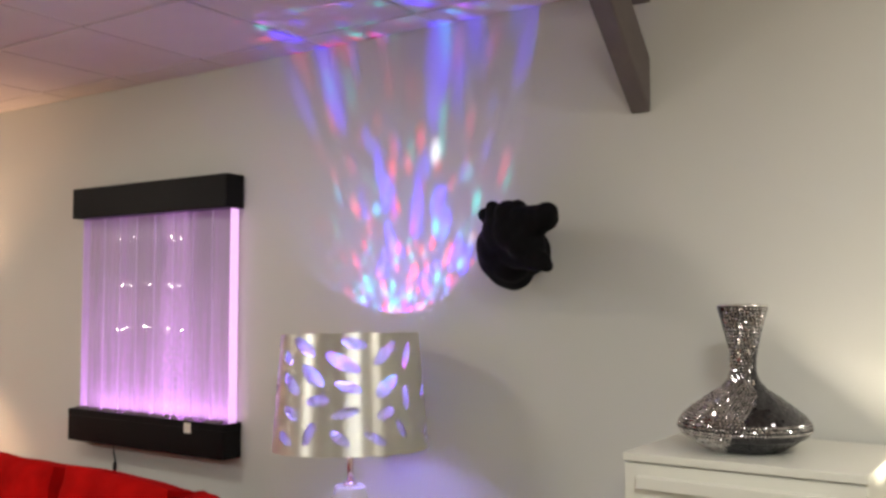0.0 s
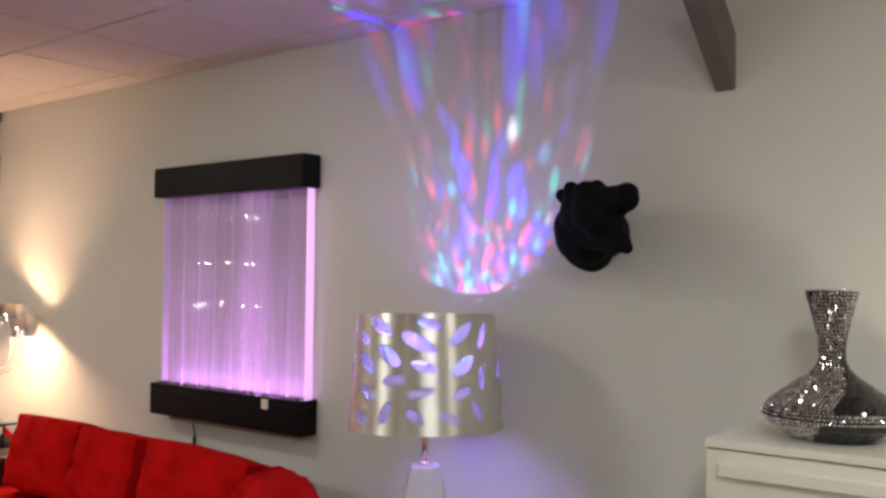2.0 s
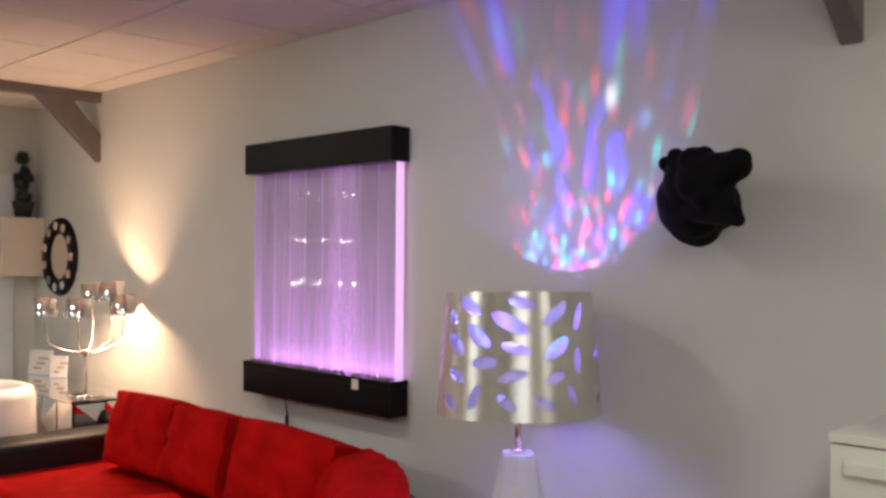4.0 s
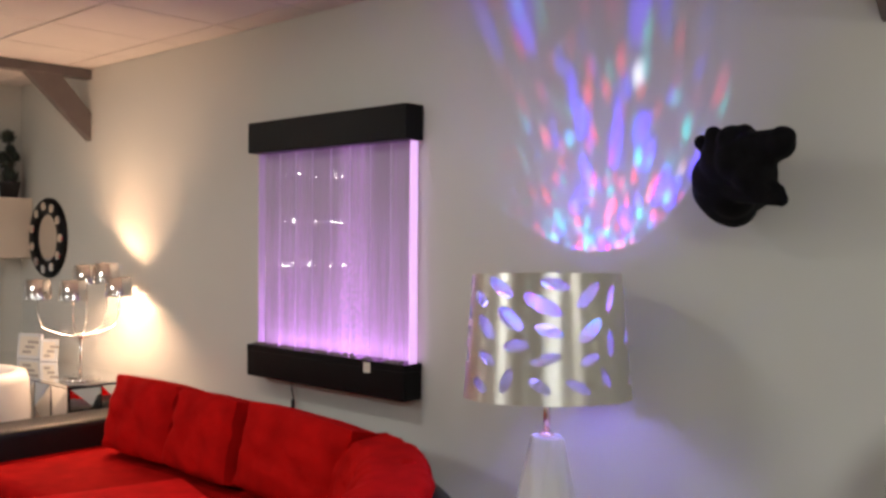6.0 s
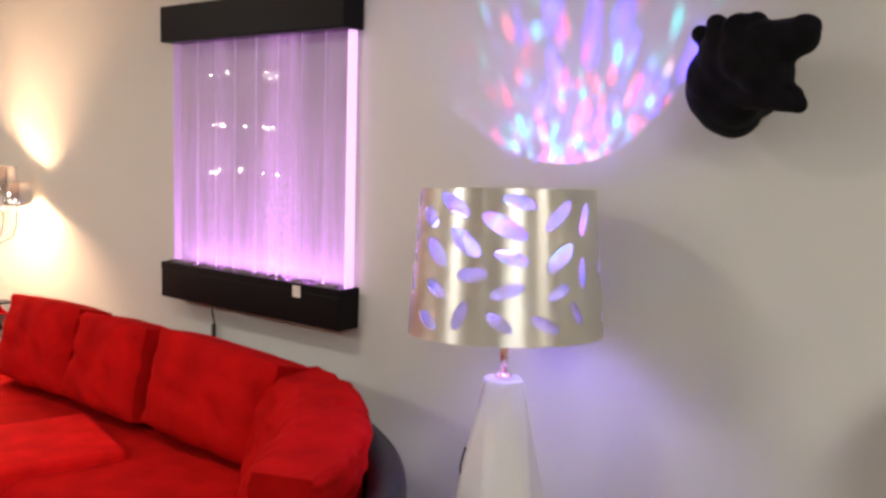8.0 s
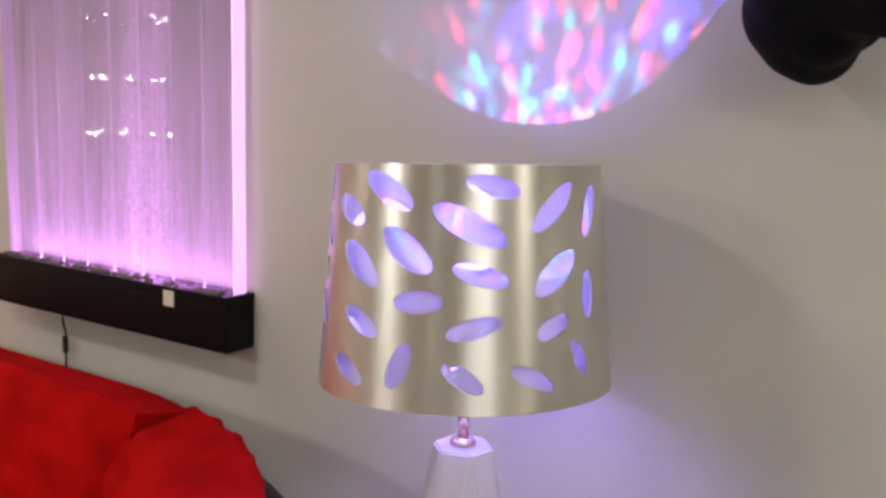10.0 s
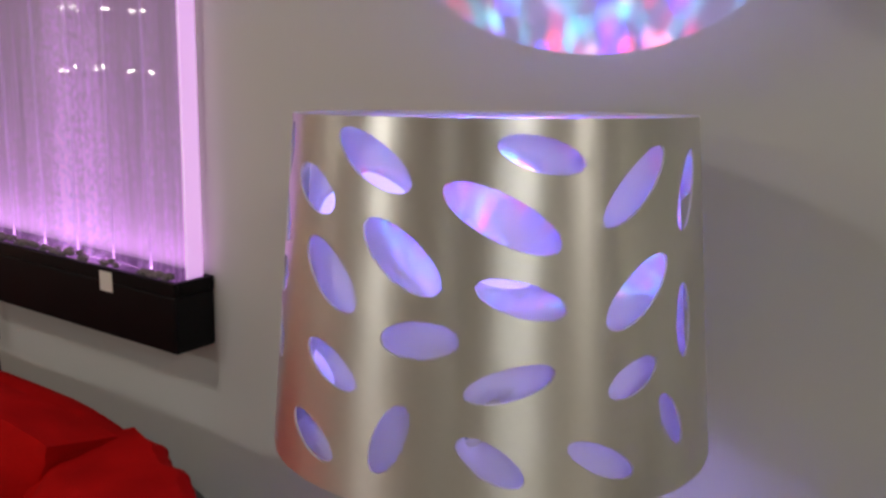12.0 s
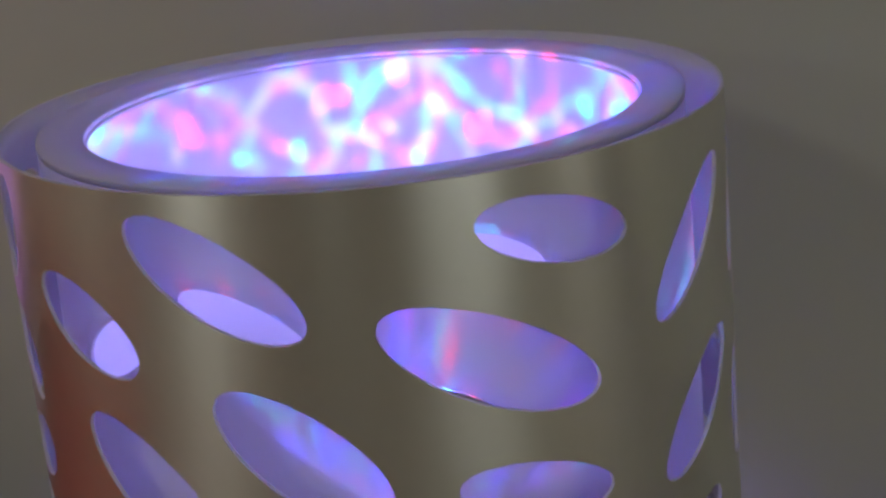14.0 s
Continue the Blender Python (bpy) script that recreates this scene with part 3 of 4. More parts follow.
    up = [bm.verts.new((0.060 * math.cos(6.28318 * i / n + 0.28), 0.060 * math.sin(6.28318 * i / n + 0.28), tz)) for i in range(n)]
    dn = [bm.verts.new((0.150 * math.cos(6.28318 * (i + 0.5) / n + 0.28), 0.150 * math.sin(6.28318 * (i + 0.5) / n + 0.28), bz)) for i in range(n)]
    bm.faces.new(up)
    bm.faces.new(dn[::-1])
    for i in range(n):
        bm.faces.new((up[i], dn[i], up[(i + 1) % n]))
        bm.faces.new((up[(i + 1) % n], dn[i], dn[(i + 1) % n]))
    bmesh.ops.recalc_face_normals(bm, faces=bm.faces)
    bmesh.ops.bevel(bm, geom=list(bm.edges), offset=0.004, segments=3, affect="EDGES")
    part("foot", bm, GLAZE, t, "glossy white faceted ceramic foot")
    part("cord", tube([(-0.13, 0.0, 0.375), (-0.155, 0.01, 0.50), (-0.145, 0.02, 0.56), (-0.16, 0.06, 0.50), (-0.17, 0.12, 0.365)], 0.003, 6), PLASTIC, t, "thin black power cord")
    return lean, t


LEAN_M, LAMP_OB = projector_lamp()
lamp("projector_glow", "POINT", LED_PLACE, 330, (0.80, 0.82, 1.0), 0.0004)
lamp("shade_glow", "POINT", Vector(LAMP) + AXIS * -0.02, 12.5, (0.37, 0.30, 1.0), 0.08)


def side_table(x, y, z):
    t = thing("side_table", (x, y, 0), "small white round side table under the lamp", "table")
    part("top", shift(lathe([(0, -0.025), (0.20, -0.025), (0.206, -0.02), (0.206, -0.005), (0.20, 0), (0, 0)], 48), pose(0, 0, z)), LACQUER, t, smooth=False)
    part("column", lathe([(0, 0.02), (0.03, 0.02), (0.026, z - 0.026), (0, z - 0.026)], 24), CHROME, t, "", True)
    part("base", lathe([(0, 0), (0.16, 0), (0.16, 0.012), (0.04, 0.022), (0, 0.022)], 40), CHROME, t)


side_table(-2.10, 2.62, 0.36)

# ---- mounted bear head ----


def bear_head():
    bm = bmesh.new()
    for x, y, z, r in ((-1.55, 2.765, 1.70, 0.098), (-1.60, 2.83, 1.63, 0.105), (-1.592, 2.843, 1.60, 0.094), (-1.585, 2.855, 1.575, 0.075), (-1.60, 2.85, 1.68, 0.090), (-1.575, 2.80, 1.665, 0.104), (-1.60, 2.79, 1.655, 0.088), (-1.565, 2.80, 1.60, 0.075), (-1.645, 2.755, 1.765, 0.026), (-1.632, 2.765, 1.75, 0.026), (-1.585, 2.71, 1.782, 0.027), (-1.58, 2.72, 1.765, 0.035), (-1.478, 2.695, 1.775, 0.03), (-1.52, 2.70, 1.76, 0.045), (-1.56, 2.90, 1.64, 0.09), (-1.46, 2.70, 1.66, 0.062), (-1.425, 2.69, 1.658, 0.042), (-1.50, 2.71, 1.70, 0.075)):
        merge(bm, ball((x, y, z), r, 3))
    for a, b, r0, r1, n in (((-1.51, 2.73, 1.715), (-1.362, 2.668, 1.735), 0.066, 0.047, 8), ((-1.53, 2.75, 1.63), (-1.352, 2.662, 1.577), 0.055, 0.022, 10)):
        for i in range(n):
            k = i / (n - 1)
            merge(bm, ball(Vector(a).lerp(Vector(b), k), r0 + (r1 - r0) * k, 3))
    merge(bm, ball((-1.337, 2.652, 1.752), 0.03, 3))
    for x, y, z, way in ((-1.345, 2.662, 1.60, 1), (-1.365, 2.65, 1.595, 1), (-1.352, 2.66, 1.705, -1), (-1.372, 2.648, 1.705, -1)):
        merge(bm, tube([(x, y, z - 0.018 * way), (x, y, z + 0.012 * way)], 0.010 if way > 0 else 0.004, 6, 0.003 if way > 0 else 0.010))
    for x, y, z, r in ((-1.46, 2.685, 1.742, 0.042), (-1.43, 2.676, 1.738, 0.041), (-1.40, 2.668, 1.738, 0.039), (-1.36, 2.66, 1.730, 0.036), (-1.35, 2.655, 1.748, 0.038), (-1.42, 2.685, 1.695, 0.046), (-1.395, 2.675, 1.705, 0.036), (-1.42, 2.69, 1.655, 0.045), (-1.41, 2.69, 1.618, 0.038), (-1.375, 2.675, 1.598, 0.030)):
        merge(bm, ball((x, y, z), r, 3))
    shift(bm, Matrix.Translation((0.020, -0.034, 0.0)))
    ob = part("mounted_bear_head", bm, FUR, None, "", True)
    mod = ob.modifiers.new("skin", "REMESH")
    mod.mode, mod.voxel_size, mod.use_smooth_shade = "VOXEL", 0.0055, True
    sm = ob.modifiers.new("soft", "SMOOTH")
    sm.factor, sm.iterations = 0.5, 20
    tagged(ob, "black roaring bear head with open jaws mounted on the wall", "wall decoration")


bear_head()

# ---- white chest with vase ----


def chest():
    x0, x1, y0, y1, top = -0.974, -0.355, 2.393, 2.935, 1.048
    t = thing("chest_of_drawers", (x0, y0, 0), "tall white lacquer chest with a drawer above dark framed green glass", "cabinet")
    w, d = x1 - x0, y1 - y0
    body = box((0, 0.022, 0.06), (0.018, d, top - 0.024), 0.002, 1)
    box((w - 0.018, 0.022, 0.06), (w, d, top - 0.024), 0.002, 1, body)
    box((0.019, d - 0.012, 0.06), (w - 0.019, d, top - 0.024), bm=body)
    box((0.019, 0.024, 0.06), (w - 0.019, d - 0.013, 0.08), bm=body)
    box((0.019, 0.024, 0.85), (w - 0.019, d - 0.013, 0.868), bm=body)
    part("body", body, LACQUER, t)
    part("top_panel", box((-0.003, -0.003, top - 0.022), (w + 0.003, d, top), 0.002, 2), LACQUER, t)
    drawer = part("drawer", box((0.0, 0.0, 0.89), (w, 0.02, top - 0.027), 0.002, 2), LACQUER, t)
    part("handle", box((0.04, -0.024, 0.955), (w - 0.07, -0.001, 0.99), 0.004, 2), LACQUER, drawer, "long white moulded pull")
    door = part("door_frame", box((0.002, 0.0, 0.075), (0.05, 0.02, 0.885), 0.002, 1), BLACK, t, "black glazed door frame")
    bm = box((w - 0.05, 0.0, 0.075), (w - 0.002, 0.02, 0.885), 0.002, 1)
    box((0.0505, 0.0, 0.84), (w - 0.0505, 0.02, 0.885), 0.002, 1, bm)
    box((0.0505, 0.0, 0.075), (w - 0.0505, 0.02, 0.12), 0.002, 1, bm)
    part("door_rail", bm, BLACK, door)
    part("door_pane", box((0.0505, 0.008, 0.1205), (w - 0.0505, 0.012, 0.8395)), GREENGLASS, door, "pale green glass pane")
    part("plinth", box((0.02, 0.03, 0), (w - 0.02, d - 0.02, 0.059)), BLACK, t)


chest()
VASE = [(0.098, 0.0), (0.116, 0.012), (0.142, 0.028), (0.168, 0.045), (0.179, 0.062), (0.176, 0.080), (0.163, 0.098), (0.130, 0.124), (0.096, 0.148), (0.066, 0.168), (0.046, 0.188), (0.036, 0.210), (0.033, 0.230), (0.035, 0.260), (0.041, 0.295), (0.049, 0.33), (0.059, 0.367), (0.069, 0.403)]


def vase():
    t = thing("mosaic_vase", (-0.712, 2.628, 1.048), "wide-bellied silver mirror mosaic vase with a flared neck", "vase")
    part("body", lathe([(0.0, 0.001)] + VASE + [(0.066, 0.403), (0.045, 0.335), (0.032, 0.27), (0.0, 0.25)], 64), GROUT, t, "", True)
    part("rim", lathe([(0.064, 0.402), (0.071, 0.402), (0.072, 0.406), (0.064, 0.407), (0.064, 0.402)], 48), CHROME, t, "", True)
    # bands of silver beads wind round between bands of flat dark mirror chips, each a little out of line
    chips, beads = bmesh.new(), bmesh.new()
    path = [Vector(p) for p in VASE]
    lengths = [0.0]
    for a, b in zip(path, path[1:]):
        lengths.append(lengths[-1] + (b - a).length)
    step = 0.0098
    rows = int(lengths[-1] / step)
    for k in range(rows):
        d = (k + 0.5) * step
        i = max(j for j in range(len(lengths) - 1) if lengths[j] <= d)
        way = (path[i + 1] - path[i]).normalized()
        p = path[i] + way * (d - lengths[i])
        count = max(8, int(2 * math.pi * p.x / step))
        for c in range(count):
            a = 2 * math.pi * (c + 0.5 * (k % 2)) / count + random.uniform(-0.004, 0.004)
            out = Vector((way.y * math.cos(a), way.y * math.sin(a), -way.x))
            along = Vector((way.x * math.cos(a), way.x * math.sin(a), way.y))
            side = Vector((-math.sin(a), math.cos(a), 0))
            mid = Vector((p.x * math.cos(a), p.x * math.sin(a), p.y)) + out * 0.0018
            beaded = math.cos(a + 0.6 + (0.62 - d) * 3.7) > 0.45 or 0.10 < d < 0.125
            j1, j2 = (random.uniform(-0.35, 0.35) * (1 if beaded else 0.3) for _ in range(2))
            h = step * (0.40 if beaded else 0.46)
            s2, a2 = side + out * j1, along + out * j2
            bm = beads if beaded else chips
            q = [bm.verts.new(mid + s2 * h * u + a2 * h * v) for u, v in ((-1, -1), (1, -1), (1, 1), (-1, 1))]
            if beaded:
                q2 = [bm.verts.new(mid + out * 0.0022 + s2 * h * u * 0.45 + a2 * h * v * 0.45) for u, v in ((-1, -1), (1, -1), (1, 1), (-1, 1))]
                bm.faces.new(q2)
                for e in range(4):
                    bm.faces.new((q[e], q[(e + 1) % 4], q2[(e + 1) % 4], q2[e]))
            else:
                bm.faces.new(q)
    tagged(part("mosaic", chips, MOSAIC, t, "small square dark mirror chips"), kind="stuff")
    tagged(part("beading", beads, BEADS, t, "winding bands of silver beads"), kind="stuff")


vase()


def standing_lamp(x, y):
    """A lamp on the far side of the chest; its upward cone of light slants across the wall behind the vase."""
    t = thing("floor_lamp", (x, y, 0), "slim floor lamp with a white fabric drum shade, switched on", "lamp")
    part("base", lathe([(0, 0), (0.13, 0), (0.13, 0.015), (0.02, 0.025), (0, 0.025)], 40), CHROME, t)
    part("pole", lathe([(0, 0.02), (0.011, 0.02), (0.011, 0.80), (0, 0.80)], 20), CHROME, t, "", True)
    part("shade", lathe([(0.15, 0.68), (0.13, 0.93), (0.127, 0.93), (0.147, 0.68), (0.15, 0.68)], 48), LACQUER, t, "white drum shade", True)
    part("bulb", ball((0, 0, 0.835), 0.022, 2, (1, 1, 1.3)), STANDBULB, t, "glowing bulb", True)


standing_lamp(-0.12, 2.62)

# ---- red sofa ----


def cushion(w, d, h, n=18, edge=0.58):
    """A boxed cushion, w wide, d thick, h high, standing on z = 0 with its back at y = 0: full faces, firm seams, slightly pinched corners."""
    bm = bmesh.new()
    bmesh.ops.create_cube(bm, size=2)
    bmesh.ops.subdivide_edges(bm, edges=list(bm.edges), cuts=n, use_grid_fill=True)
    for v in bm.verts:
        x, y, z = v.co
        k = max(0.0, (1 - abs(x) ** 4)) ** 0.5 * max(0.0, (1 - abs(z) ** 4)) ** 0.5
        t = edge + (1 - edge) * k
        wr = 0.030 * noise.noise((x * 2.3 + w * 9, z * 2.1, y)) + 0.022 * noise.noise((x * 5 + z * 3, z * 4, w * 31)) + 0.010 * noise.noise((x * 13 + w * 7, z * 6, 2.0))
        bow = 1 - 0.035 * (1 - abs(z) ** 2)
        v.co = Vector((x * (bow + 0.02) * w / 2, -d / 2 + y * d / 2 * t + wr * 0.5, (z * (1 - 0.05 * x * x + 0.02 * noise.noise((x * 2 + w * 5, 1.0, z))) + 1) * h / 2))
    for e in bm.edges:
        if len(e.link_faces) == 2 and e.calc_face_angle(0) > 0.75:
            e.smooth = False
    return bm


def arc_block(path, inner, outer, z0, z1, rnd=0.03):
    """A rounded bar of rectangular section that follows a plan path (points, left to right)."""
    pts = [Vector((*p, 0)) for p in path]
    bm = bmesh.new()
    rings = []
    for i, p in enumerate(pts):
        way = (pts[min(i + 1, len(pts) - 1)] - pts[max(i - 1, 0)]).normalized()
        side = Vector((-way.y, way.x, 0))
        sec = []
        for cx, cz, a0 in ((outer - rnd, z1 - rnd, 0), (inner + rnd, z1 - rnd, 90), (inner + rnd, z0 + rnd, 180), (outer - rnd, z0 + rnd, 270)):
            for a in (0, 30, 60, 90):
                e = radians(a0 + a)
                sec.append(bm.verts.new(p + side * (cx + rnd * math.cos(e)) + Vector((0, 0, cz + rnd * math.sin(e)))))
        rings.append(sec)
    n = len(rings[0])
    for a, b in zip(rings, rings[1:]):
        for k in range(n):
            bm.faces.new((a[k], a[(k + 1) % n], b[(k + 1) % n], b[k]))
    bm.faces.new(rings[0][::-1])
    bm.faces.new(rings[-1])
    bmesh.ops.recalc_face_normals(bm, faces=bm.faces)
    return bm


def sofa():
    t = thing("sofa", (0, 0, 0), "red velvet sofa with loose cushions and black leather frame", "sofa")
    straight = [(-4.95 + 0.2 * i, 2.535) for i in range(10)]
    cx, cy, rad = -3.10, 1.40, 1.135
    bend = [(cx + rad * math.sin(radians(a)), cy + rad * math.cos(radians(a))) for a in range(4, 92, 4)]
    path = straight + bend
    part("back_shell", arc_block(path, 0.02, 0.124, 0.18, 0.585, 0.045), LEATHER, t, "black leather outer back", True)
    part("seat_base", arc_block(path, -0.84, 0.015, 0.17, 0.281, 0.03), LEATHER, t, "", True)
    part("seat_cushion", arc_block(path[1:], -0.86, -0.02, 0.283, 0.42, 0.05), RED, t, "", True)
    aslant = pose(-3.425, 2.105, 0, 0, 0, -15)
    part("chaise_cushion", shift(box((-0.245, -1.08, 0.30), (0.245, 0.0, 0.462), 0.03, 5), aslant), RED_CHAISE, t, "raised chaise cushion in a lighter red velvet", True)
    part("chaise_base", shift(box((-0.235, -1.06, 0.17), (0.235, -0.45, 0.298), 0.02, 2), aslant), LEATHER, t)
    part("armrest", box((-4.90, 1.66, 0.17), (-4.62, 2.62, 0.555), 0.035, 4), LEATHER, t, "black leather armrest", True)
    part("backrest", arc_block(path[3:20], -0.105, 0.010, 0.20, 0.722, 0.045), RED, t, "low red velvet back behind the loose cushions", True)
    for x, w, turn, h, taper in ((-4.172, 0.53, 1, 0.355, 0.08), (-3.655, 0.50, -2, 0.348, 0.20), (-3.08, 0.55, 4, 0.345, -0.03)):
        bm = cushion(w, 0.25, h)
        for v in bm.verts:
            v.co.x *= 1 - taper * v.co.z / h
        c = part("back_cushion", bm, RED, t, "plump red velvet back cushion", True)
        c.matrix_basis = pose(x, 2.39, 0.412, -14, 4.5 if taper < 0 else 0.5, turn)
    # a wrinkled cushion follows the bend
    bm = cushion(0.86, 0.27, 0.345, 44)
    for v in bm.verts:
        k = v.co.x / 0.86 + 0.5
        a = radians(42) + v.co.x / (rad - 0.16)
        crease = 0.018 * noise.noise((v.co.x * 12, v.co.z * 7, 4.0)) + 0.013 * noise.noise((v.co.x * 26 + v.co.z * 12, v.co.z * 9, 7.0)) + 0.006 * noise.noise((v.co.x * 55, v.co.z * 30 + v.co.x * 20, 1.0))
        r = rad - 0.058 + v.co.y + (0.34 - 0.10 * k) * v.co.z + crease
        v.co = Vector((cx + r * math.sin(a), cy + r * math.cos(a), 0.405 + v.co.z * (0.96 - 0.11 * k)))
    part("back_cushion", bm, RED, t, "crumpled curved red velvet back cushion", True)
    for x, y in ((-4.8, 1.75), (-4.8, 2.55), (-3.66, 1.20), (-3.3, 2.55), (-2.15, 1.45)):
        part("foot", box((x - 0.03, y - 0.03, 0.1103), (x + 0.03, y + 0.03, 0.19)), BLACK, t)
    # the whole sofa is a little larger than its drawn plan and sits low
    t.scale, t.location = (1.08, 1.08, 1.08), (0.016, -0.008, -0.119)


sofa()

# ---- mirrored table with the chrome lamp ----


def mirror_table():
    t = thing("mirrored_table", (-6.22, 2.66, 0), "silver mirrored side table standing beside the sofa", "table")
    x, y, z = 0.90, 0.225, 0.62
    part("top", box((-x, -y, z - 0.018), (x, y, z), 0.004, 2), MIRROR, t, "mirrored glass top")
    part("body", box((-x + 0.03, -y + 0.03, 0.05), (x - 0.03, y - 0.03, z - 0.019)), BLACK, t)
    def facet(lo, hi, axis, base, high):
        """A mirror tile cut to a low point off its middle: four slanting triangles."""
        bm = bmesh.new()
        corners = [(lo[0], lo[1]), (hi[0], lo[1]), (hi[0], hi[1]), (lo[0], hi[1])]
        tip = tuple(a + (b - a) * random.uniform(0.38, 0.62) for a, b in zip(lo, hi))
        put = (lambda p, d: (p[0], d, p[1])) if axis == "y" else (lambda p, d: (d, p[0], p[1]))
        ring = [bm.verts.new(put(c, base)) for c in corners]
        top = bm.verts.new(put(tip, high))
        for e in range(4):
            bm.faces.new((ring[e], ring[(e + 1) % 4], top))
        bm.faces.new(ring[::-1])
        bmesh.ops.recalc_face_normals(bm, faces=bm.faces)
        return bm

    for i in range(8):
        for k in range(2):
            part("panel", facet((-x + 0.035 + 0.215 * i, 0.07 + 0.265 * k), (-x + 0.24 + 0.215 * i, 0.325 + 0.265 * k), "y", -y + 0.029, -y - 0.012), MIRROR, t)
    for k in range(2):
        for j in range(2):
            part("panel", facet((-y + 0.035 + 0.19 * j, 0.07 + 0.265 * k), (-y + 0.215 + 0.19 * j, 0.325 + 0.265 * k), "x", x - 0.029, x + 0.010), MIRROR, t)
    for sx in (-1, 1):
        for sy in (-1, 1):
            part("foot", box((sx * (x - 0.06) - 0.02, sy * (y - 0.06) - 0.02, 0), (sx * (x - 0.06) + 0.02, sy * (y - 0.06) + 0.02, 0.052)), CHROME, t)


mirror_table()
ARM_LAMP = (-5.495, 2.60, 0.62)


def arm_lamp():
    t = thing("branched_lamp", ARM_LAMP, "polished chrome table lamp with five small lit shades", "lamp")
    part("base", lathe([(0, 0), (0.11, 0), (0.112, 0.006), (0.10, 0.014), (0.03, 0.02), (0, 0.02)], 40), CHROME, t, "", True)
    part("pole", lathe([(0, 0.018), (0.011, 0.018), (0.011, 0.27), (0, 0.27)], 16), CHROME, t, "", True)
    part("knuckle", ball((0, 0, 0.25), 0.03, 3, (1.2, 1.2, 0.9)), CHROME, t, "", True)
    for k, (ang, reach, high) in enumerate(((244, 0.23, 0.50), (318, 0.14, 0.50), (64, 0.21, 0.51), (142, 0.16, 0.58), (104, 0.19, 0.59))):
        c, s = math.cos(radians(ang)), math.sin(radians(ang))
        arm = part("arm", tube([(0.02 * c, 0.02 * s, 0.25), (reach * 0.5 * c, reach * 0.5 * s, 0.27), (reach * 0.9 * c, reach * 0.9 * s, 0.31), (reach * c, reach * s, 0.38), (reach * c, reach * s, high)], 0.005), CHROME, t, "", True)
        sh = part("shade", lathe([(0.081, -0.056), (0.072, 0.056), (0.0705, 0.056), (0.0795, -0.056), (0.081, -0.056)], 32), CHROME, arm, "small mirrored drum shade", True)
        sh.location = (reach * c, reach * s, high + 0.03)
        bulb = part("bulb", ball((0, 0, 0), 0.016, 2, (1, 1, 1.4)), BULB, arm, "glowing warm bulb", True)
        bulb.location = (reach * c, reach * s, high + 0.014)


arm_lamp()


def round_mirror():
    t = thing("round_mirror", (-6.68, Y1 - 0.004, 1.445), "round wall mirror in a black frame set with pale discs", "mirror")
    turn = pose(0, 0, 0, 90)
    part("frame", shift(lathe([(0.165, 0), (0.165, 0.02), (0.18, 0.03), (0.27, 0.026), (0.28, 0.012), (0.28, 0)], 56), turn), BLACK, t, "", True)
    part("glass", shift(lathe([(0, 0.012), (0.168, 0.012), (0.168, 0.004), (0, 0.004)], 56), turn), MIRROR, t)
    for i in range(11):
        a = 6.28318 * i / 11
        part("disc", shift(lathe([(0, 0.034), (0.03, 0.034), (0.033, 0.026), (0, 0.026)], 16), Matrix.Translation((0.222 * math.cos(a), 0, 0.222 * math.sin(a))) @ turn), MIRROR, t)


round_mirror()


def plant_and_shelf():
    t = thing("wall_box_shelf", (-7.05, 2.79, 1.30), "cream painted box shelf fixed in the corner", "shelf")
    part("body", box((-0.098, -0.15, 0), (0.10, 0.155, 0.43), 0.006, 2), CREAM, t)
    p = thing("potted_plant", (-7.05, 2.82, 1.73), "dark clipped ball plant in a black pot on the shelf", "plant")
    p.scale = (0.78, 0.78, 0.80)
    part("pot", lathe([(0, 0), (0.07, 0), (0.095, 0.125), (0.10, 0.13), (0.10, 0.145), (0.088, 0.145), (0.085, 0.12), (0, 0.12)], 32), PLASTIC, p, "", True)
    part("stem", tube([(0, 0, 0.12), (0.01, 0, 0.25), (-0.01, 0.0, 0.40), (-0.03, 0, 0.54)], 0.008), BEAM, p)
    for x, y, z, r in ((0.02, 0, 0.20, 0.07), (-0.06, 0.02, 0.21, 0.06), (0.09, -0.02, 0.20, 0.055), (-0.03, 0, 0.31, 0.07), (0.08, 0.02, 0.36, 0.045), (-0.08, -0.02, 0.37, 0.05), (0.03, 0, 0.43, 0.045), (-0.03, 0, 0.55, 0.065)):
        bm = bmesh.new()
        for i in range(130):
            v = Vector((random.gauss(0, 1), random.gauss(0, 1), random.gauss(0, 1))).normalized()
            c = Vector((x, y, z)) + v * r * random.uniform(0.8, 1.05)
            q = v.to_track_quat("Z", "Y").to_matrix() @ Euler((random.uniform(-0.8, 0.8), random.uniform(-0.8, 0.8), random.uniform(0, 6))).to_matrix()
            ring = [bm.verts.new(c + q @ Vector(k)) for k in ((-0.013, 0, 0), (0, -0.007, 0.003), (0.013, 0, 0), (0, 0.007, 0.003))]
            bm.faces.new(ring)
        merge(bm, ball((x, y, z), r * 0.8, 2))
        part("leaf_ball", bm, LEAF, p)


plant_and_shelf()


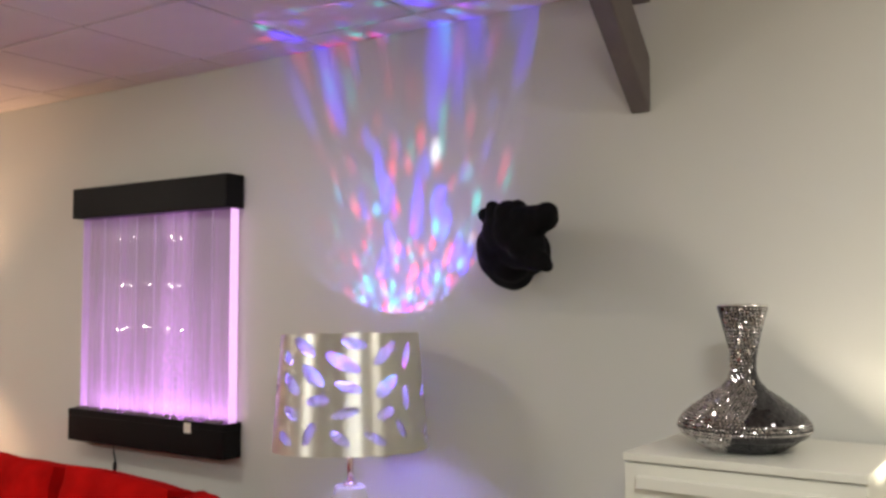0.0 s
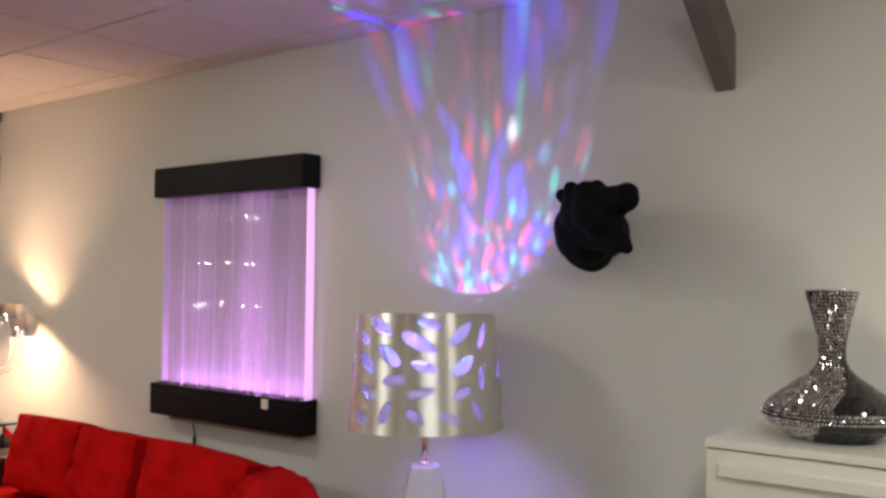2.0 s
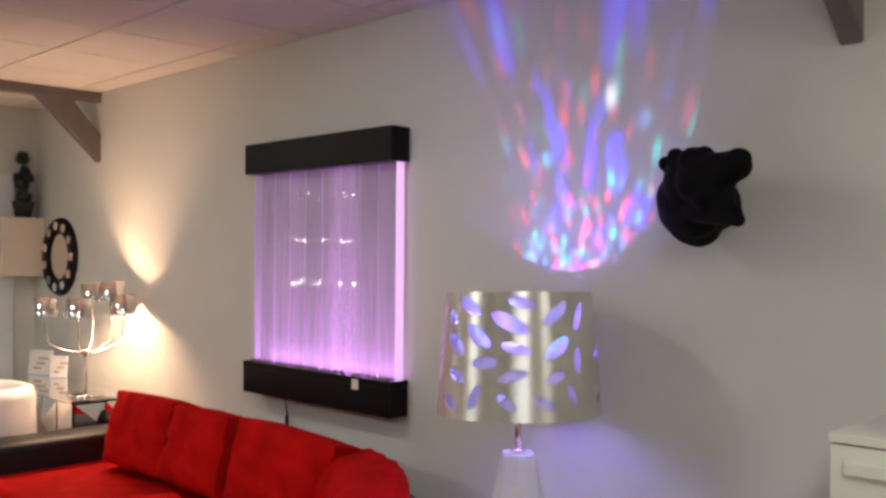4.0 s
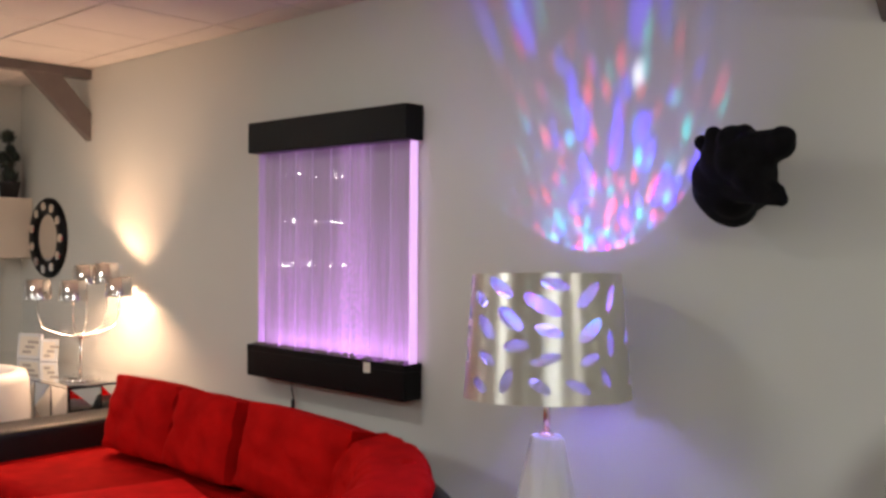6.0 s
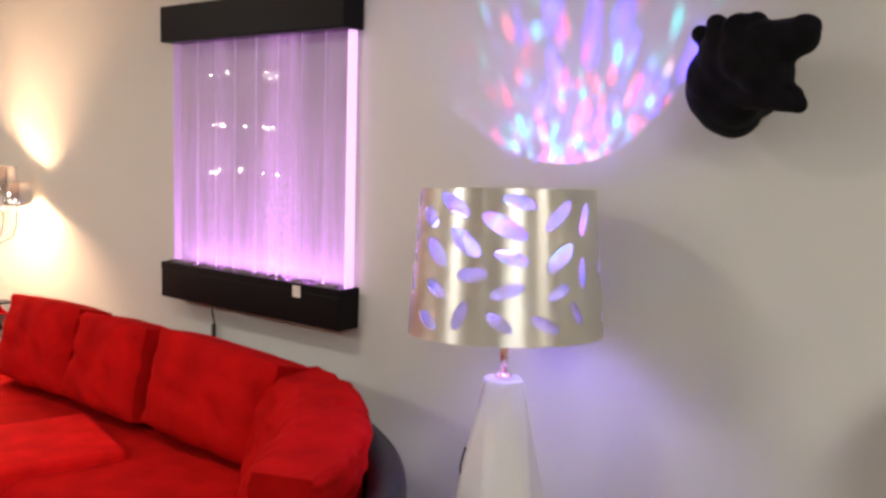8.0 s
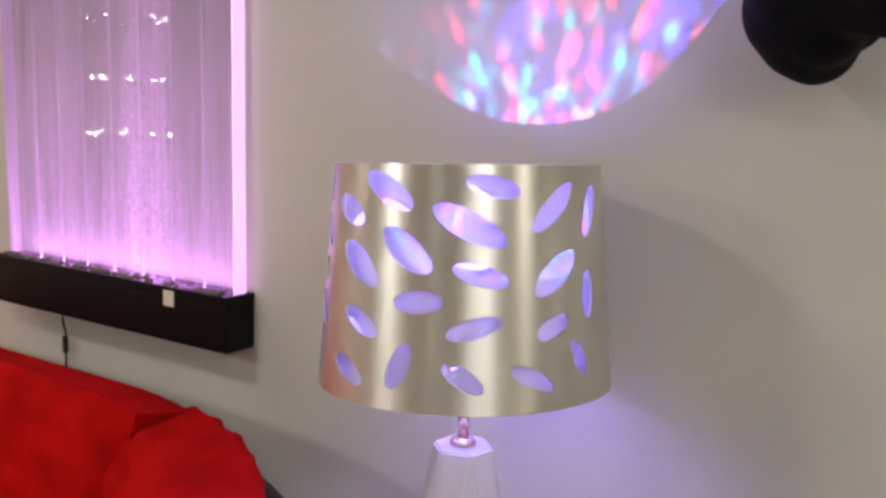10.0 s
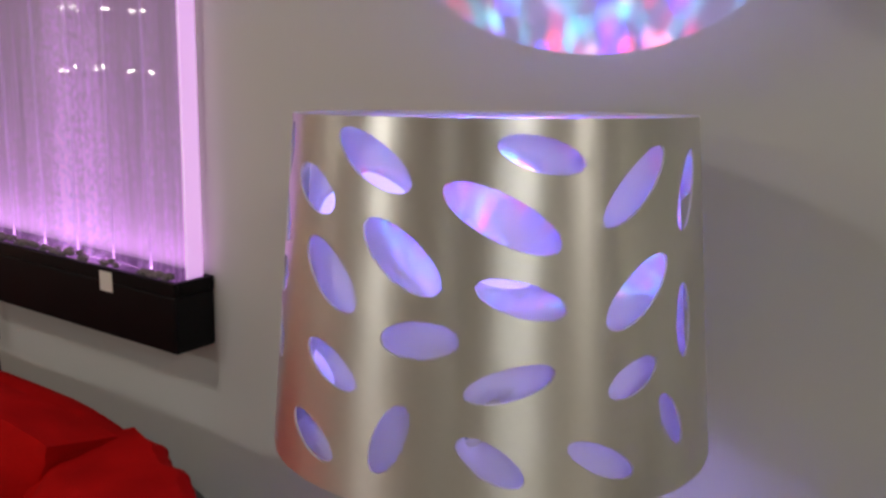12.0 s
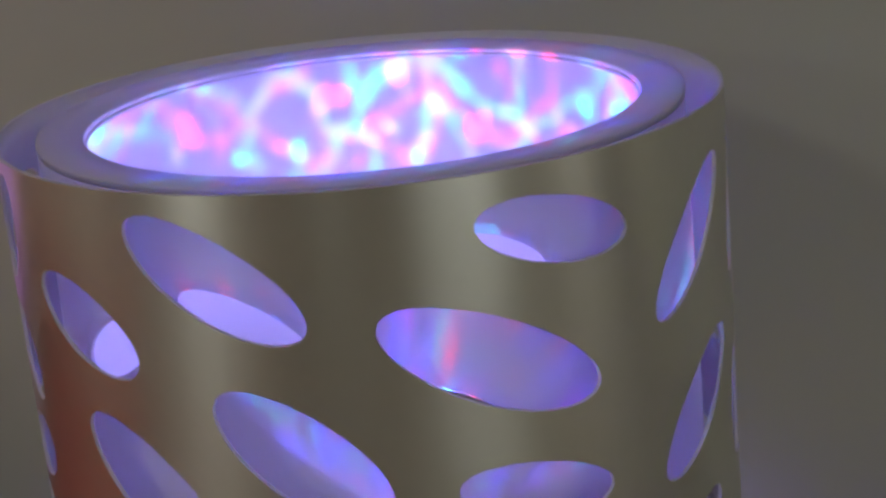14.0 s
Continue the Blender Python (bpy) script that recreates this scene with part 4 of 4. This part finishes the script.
def white_chair():
    t = thing("white_armchair", (-5.72, 2.04, 0), "white leatherette tub armchair", "chair")
    n, prof = 26, [(0.30, 0.05), (0.31, 0.4), (0.30, 0.72), (0.285, 0.775), (0.25, 0.79), (0.22, 0.775), (0.215, 0.70), (0.215, 0.40)]
    bm = bmesh.new()
    rings = []
    for i in range(n):
        a = radians(-60 + 270 * i / (n - 1))
        rings.append([bm.verts.new((r * math.cos(a), r * math.sin(a), z)) for r, z in prof])
    for a, b in zip(rings, rings[1:]):
        for k in range(len(prof) - 1):
            bm.faces.new((a[k], b[k], b[k + 1], a[k + 1]))
        bm.faces.new((a[-1], b[-1], b[0], a[0]))
    bm.faces.new(rings[0])
    bm.faces.new(rings[-1][::-1])
    bmesh.ops.recalc_face_normals(bm, faces=bm.faces)
    part("shell", bm, WHITESEAT, t, "", True)
    part("seat", lathe([(0, 0.06), (0.21, 0.06), (0.212, 0.38), (0.19, 0.42), (0, 0.43)], 40), WHITESEAT, t, "", True)
    part("foot", lathe([(0, 0), (0.2, 0), (0.2, 0.06), (0, 0.06)], 32), CHROME, t)


white_chair()
bpy.data.objects["white_armchair"].scale = (1.1, 1.1, 0.89)


def picture(x, y, w, h, turn):
    t = thing("picture_frame", (x, y, 0.621), "small white framed picture with dark marks on the table", "picture", "small pictures on the table")
    body = part("frame", box((-w / 2, -0.008, 0), (w / 2, 0.008, h), 0.003, 2), DOORWHITE, t)
    part("print", box((-w / 2 + 0.02, -0.0095, 0.02), (w / 2 - 0.02, -0.0085, h - 0.02)), STICKER, t)
    for k in range(3):
        part("mark", box((-w * 0.25 + 0.02 * k, -0.0115, h * (0.2 + 0.2 * k)), (w * 0.1 + 0.03 * k, -0.0098, h * (0.32 + 0.2 * k))), GRID, t)
    t.rotation_euler = (radians(-6), 0, radians(turn))


picture(-6.62, 2.78, 0.20, 0.17, 24)
picture(-6.36, 2.80, 0.12, 0.15, 38)


def door_leaf():
    d = thing("door_1", (X0, 1.95, 0), "plain pale double door in the end wall", "door", kind="structure")
    for k, y in enumerate((-0.42, 0.42)):
        leaf = part("door_leaf", box((0.002, y - 0.415, 0.01), (0.035, y + 0.415, 2.05), 0.004, 1), DOORWHITE, d)
        part("rail", box((0.036, y - 0.30, 1.40), (0.042, y + 0.30, 1.42)), GRID, leaf)


door_leaf()


def chandelier(x, y):
    t = thing("chandelier", (x, y, 0), "hanging chrome chandelier with three tiers of small lit bulbs", "chandelier")
    part("rod", tube([(0, 0, 1.15), (0, 0, TOP - 0.02)], 0.008), CHROME, t)
    part("canopy", lathe([(0, TOP - 0.03), (0.06, TOP - 0.03), (0.06, TOP - 0.002), (0, TOP - 0.002)], 24), CHROME, t)
    for z, r, n, off in ((2.02, 0.26, 7, 0.2), (1.60, 0.25, 8, 0.5), (1.22, 0.28, 9, 0.1)):
        tier = part("tier", lathe([(r - 0.008, z - 0.03), (r + 0.008, z - 0.03), (r + 0.008, z - 0.02), (r - 0.008, z - 0.02), (r - 0.008, z - 0.03)], 36), CHROME, t)
        for k in range(3):
            a = 2.094 * k
            part("spoke", tube([(0, 0, z - 0.025), (r * math.cos(a), r * math.sin(a), z - 0.025)], 0.004, 6), CHROME, tier)
        for k in range(n):
            a = 6.28318 * (k + random.uniform(-0.3, 0.3)) / n + off
            part("bulb", ball((r * math.cos(a), r * math.sin(a), z + random.uniform(-0.016, 0.010)), 0.012, 1), CRYSTAL, tier, "tiny bright bulb")


chandelier(-6.75, 0.40)
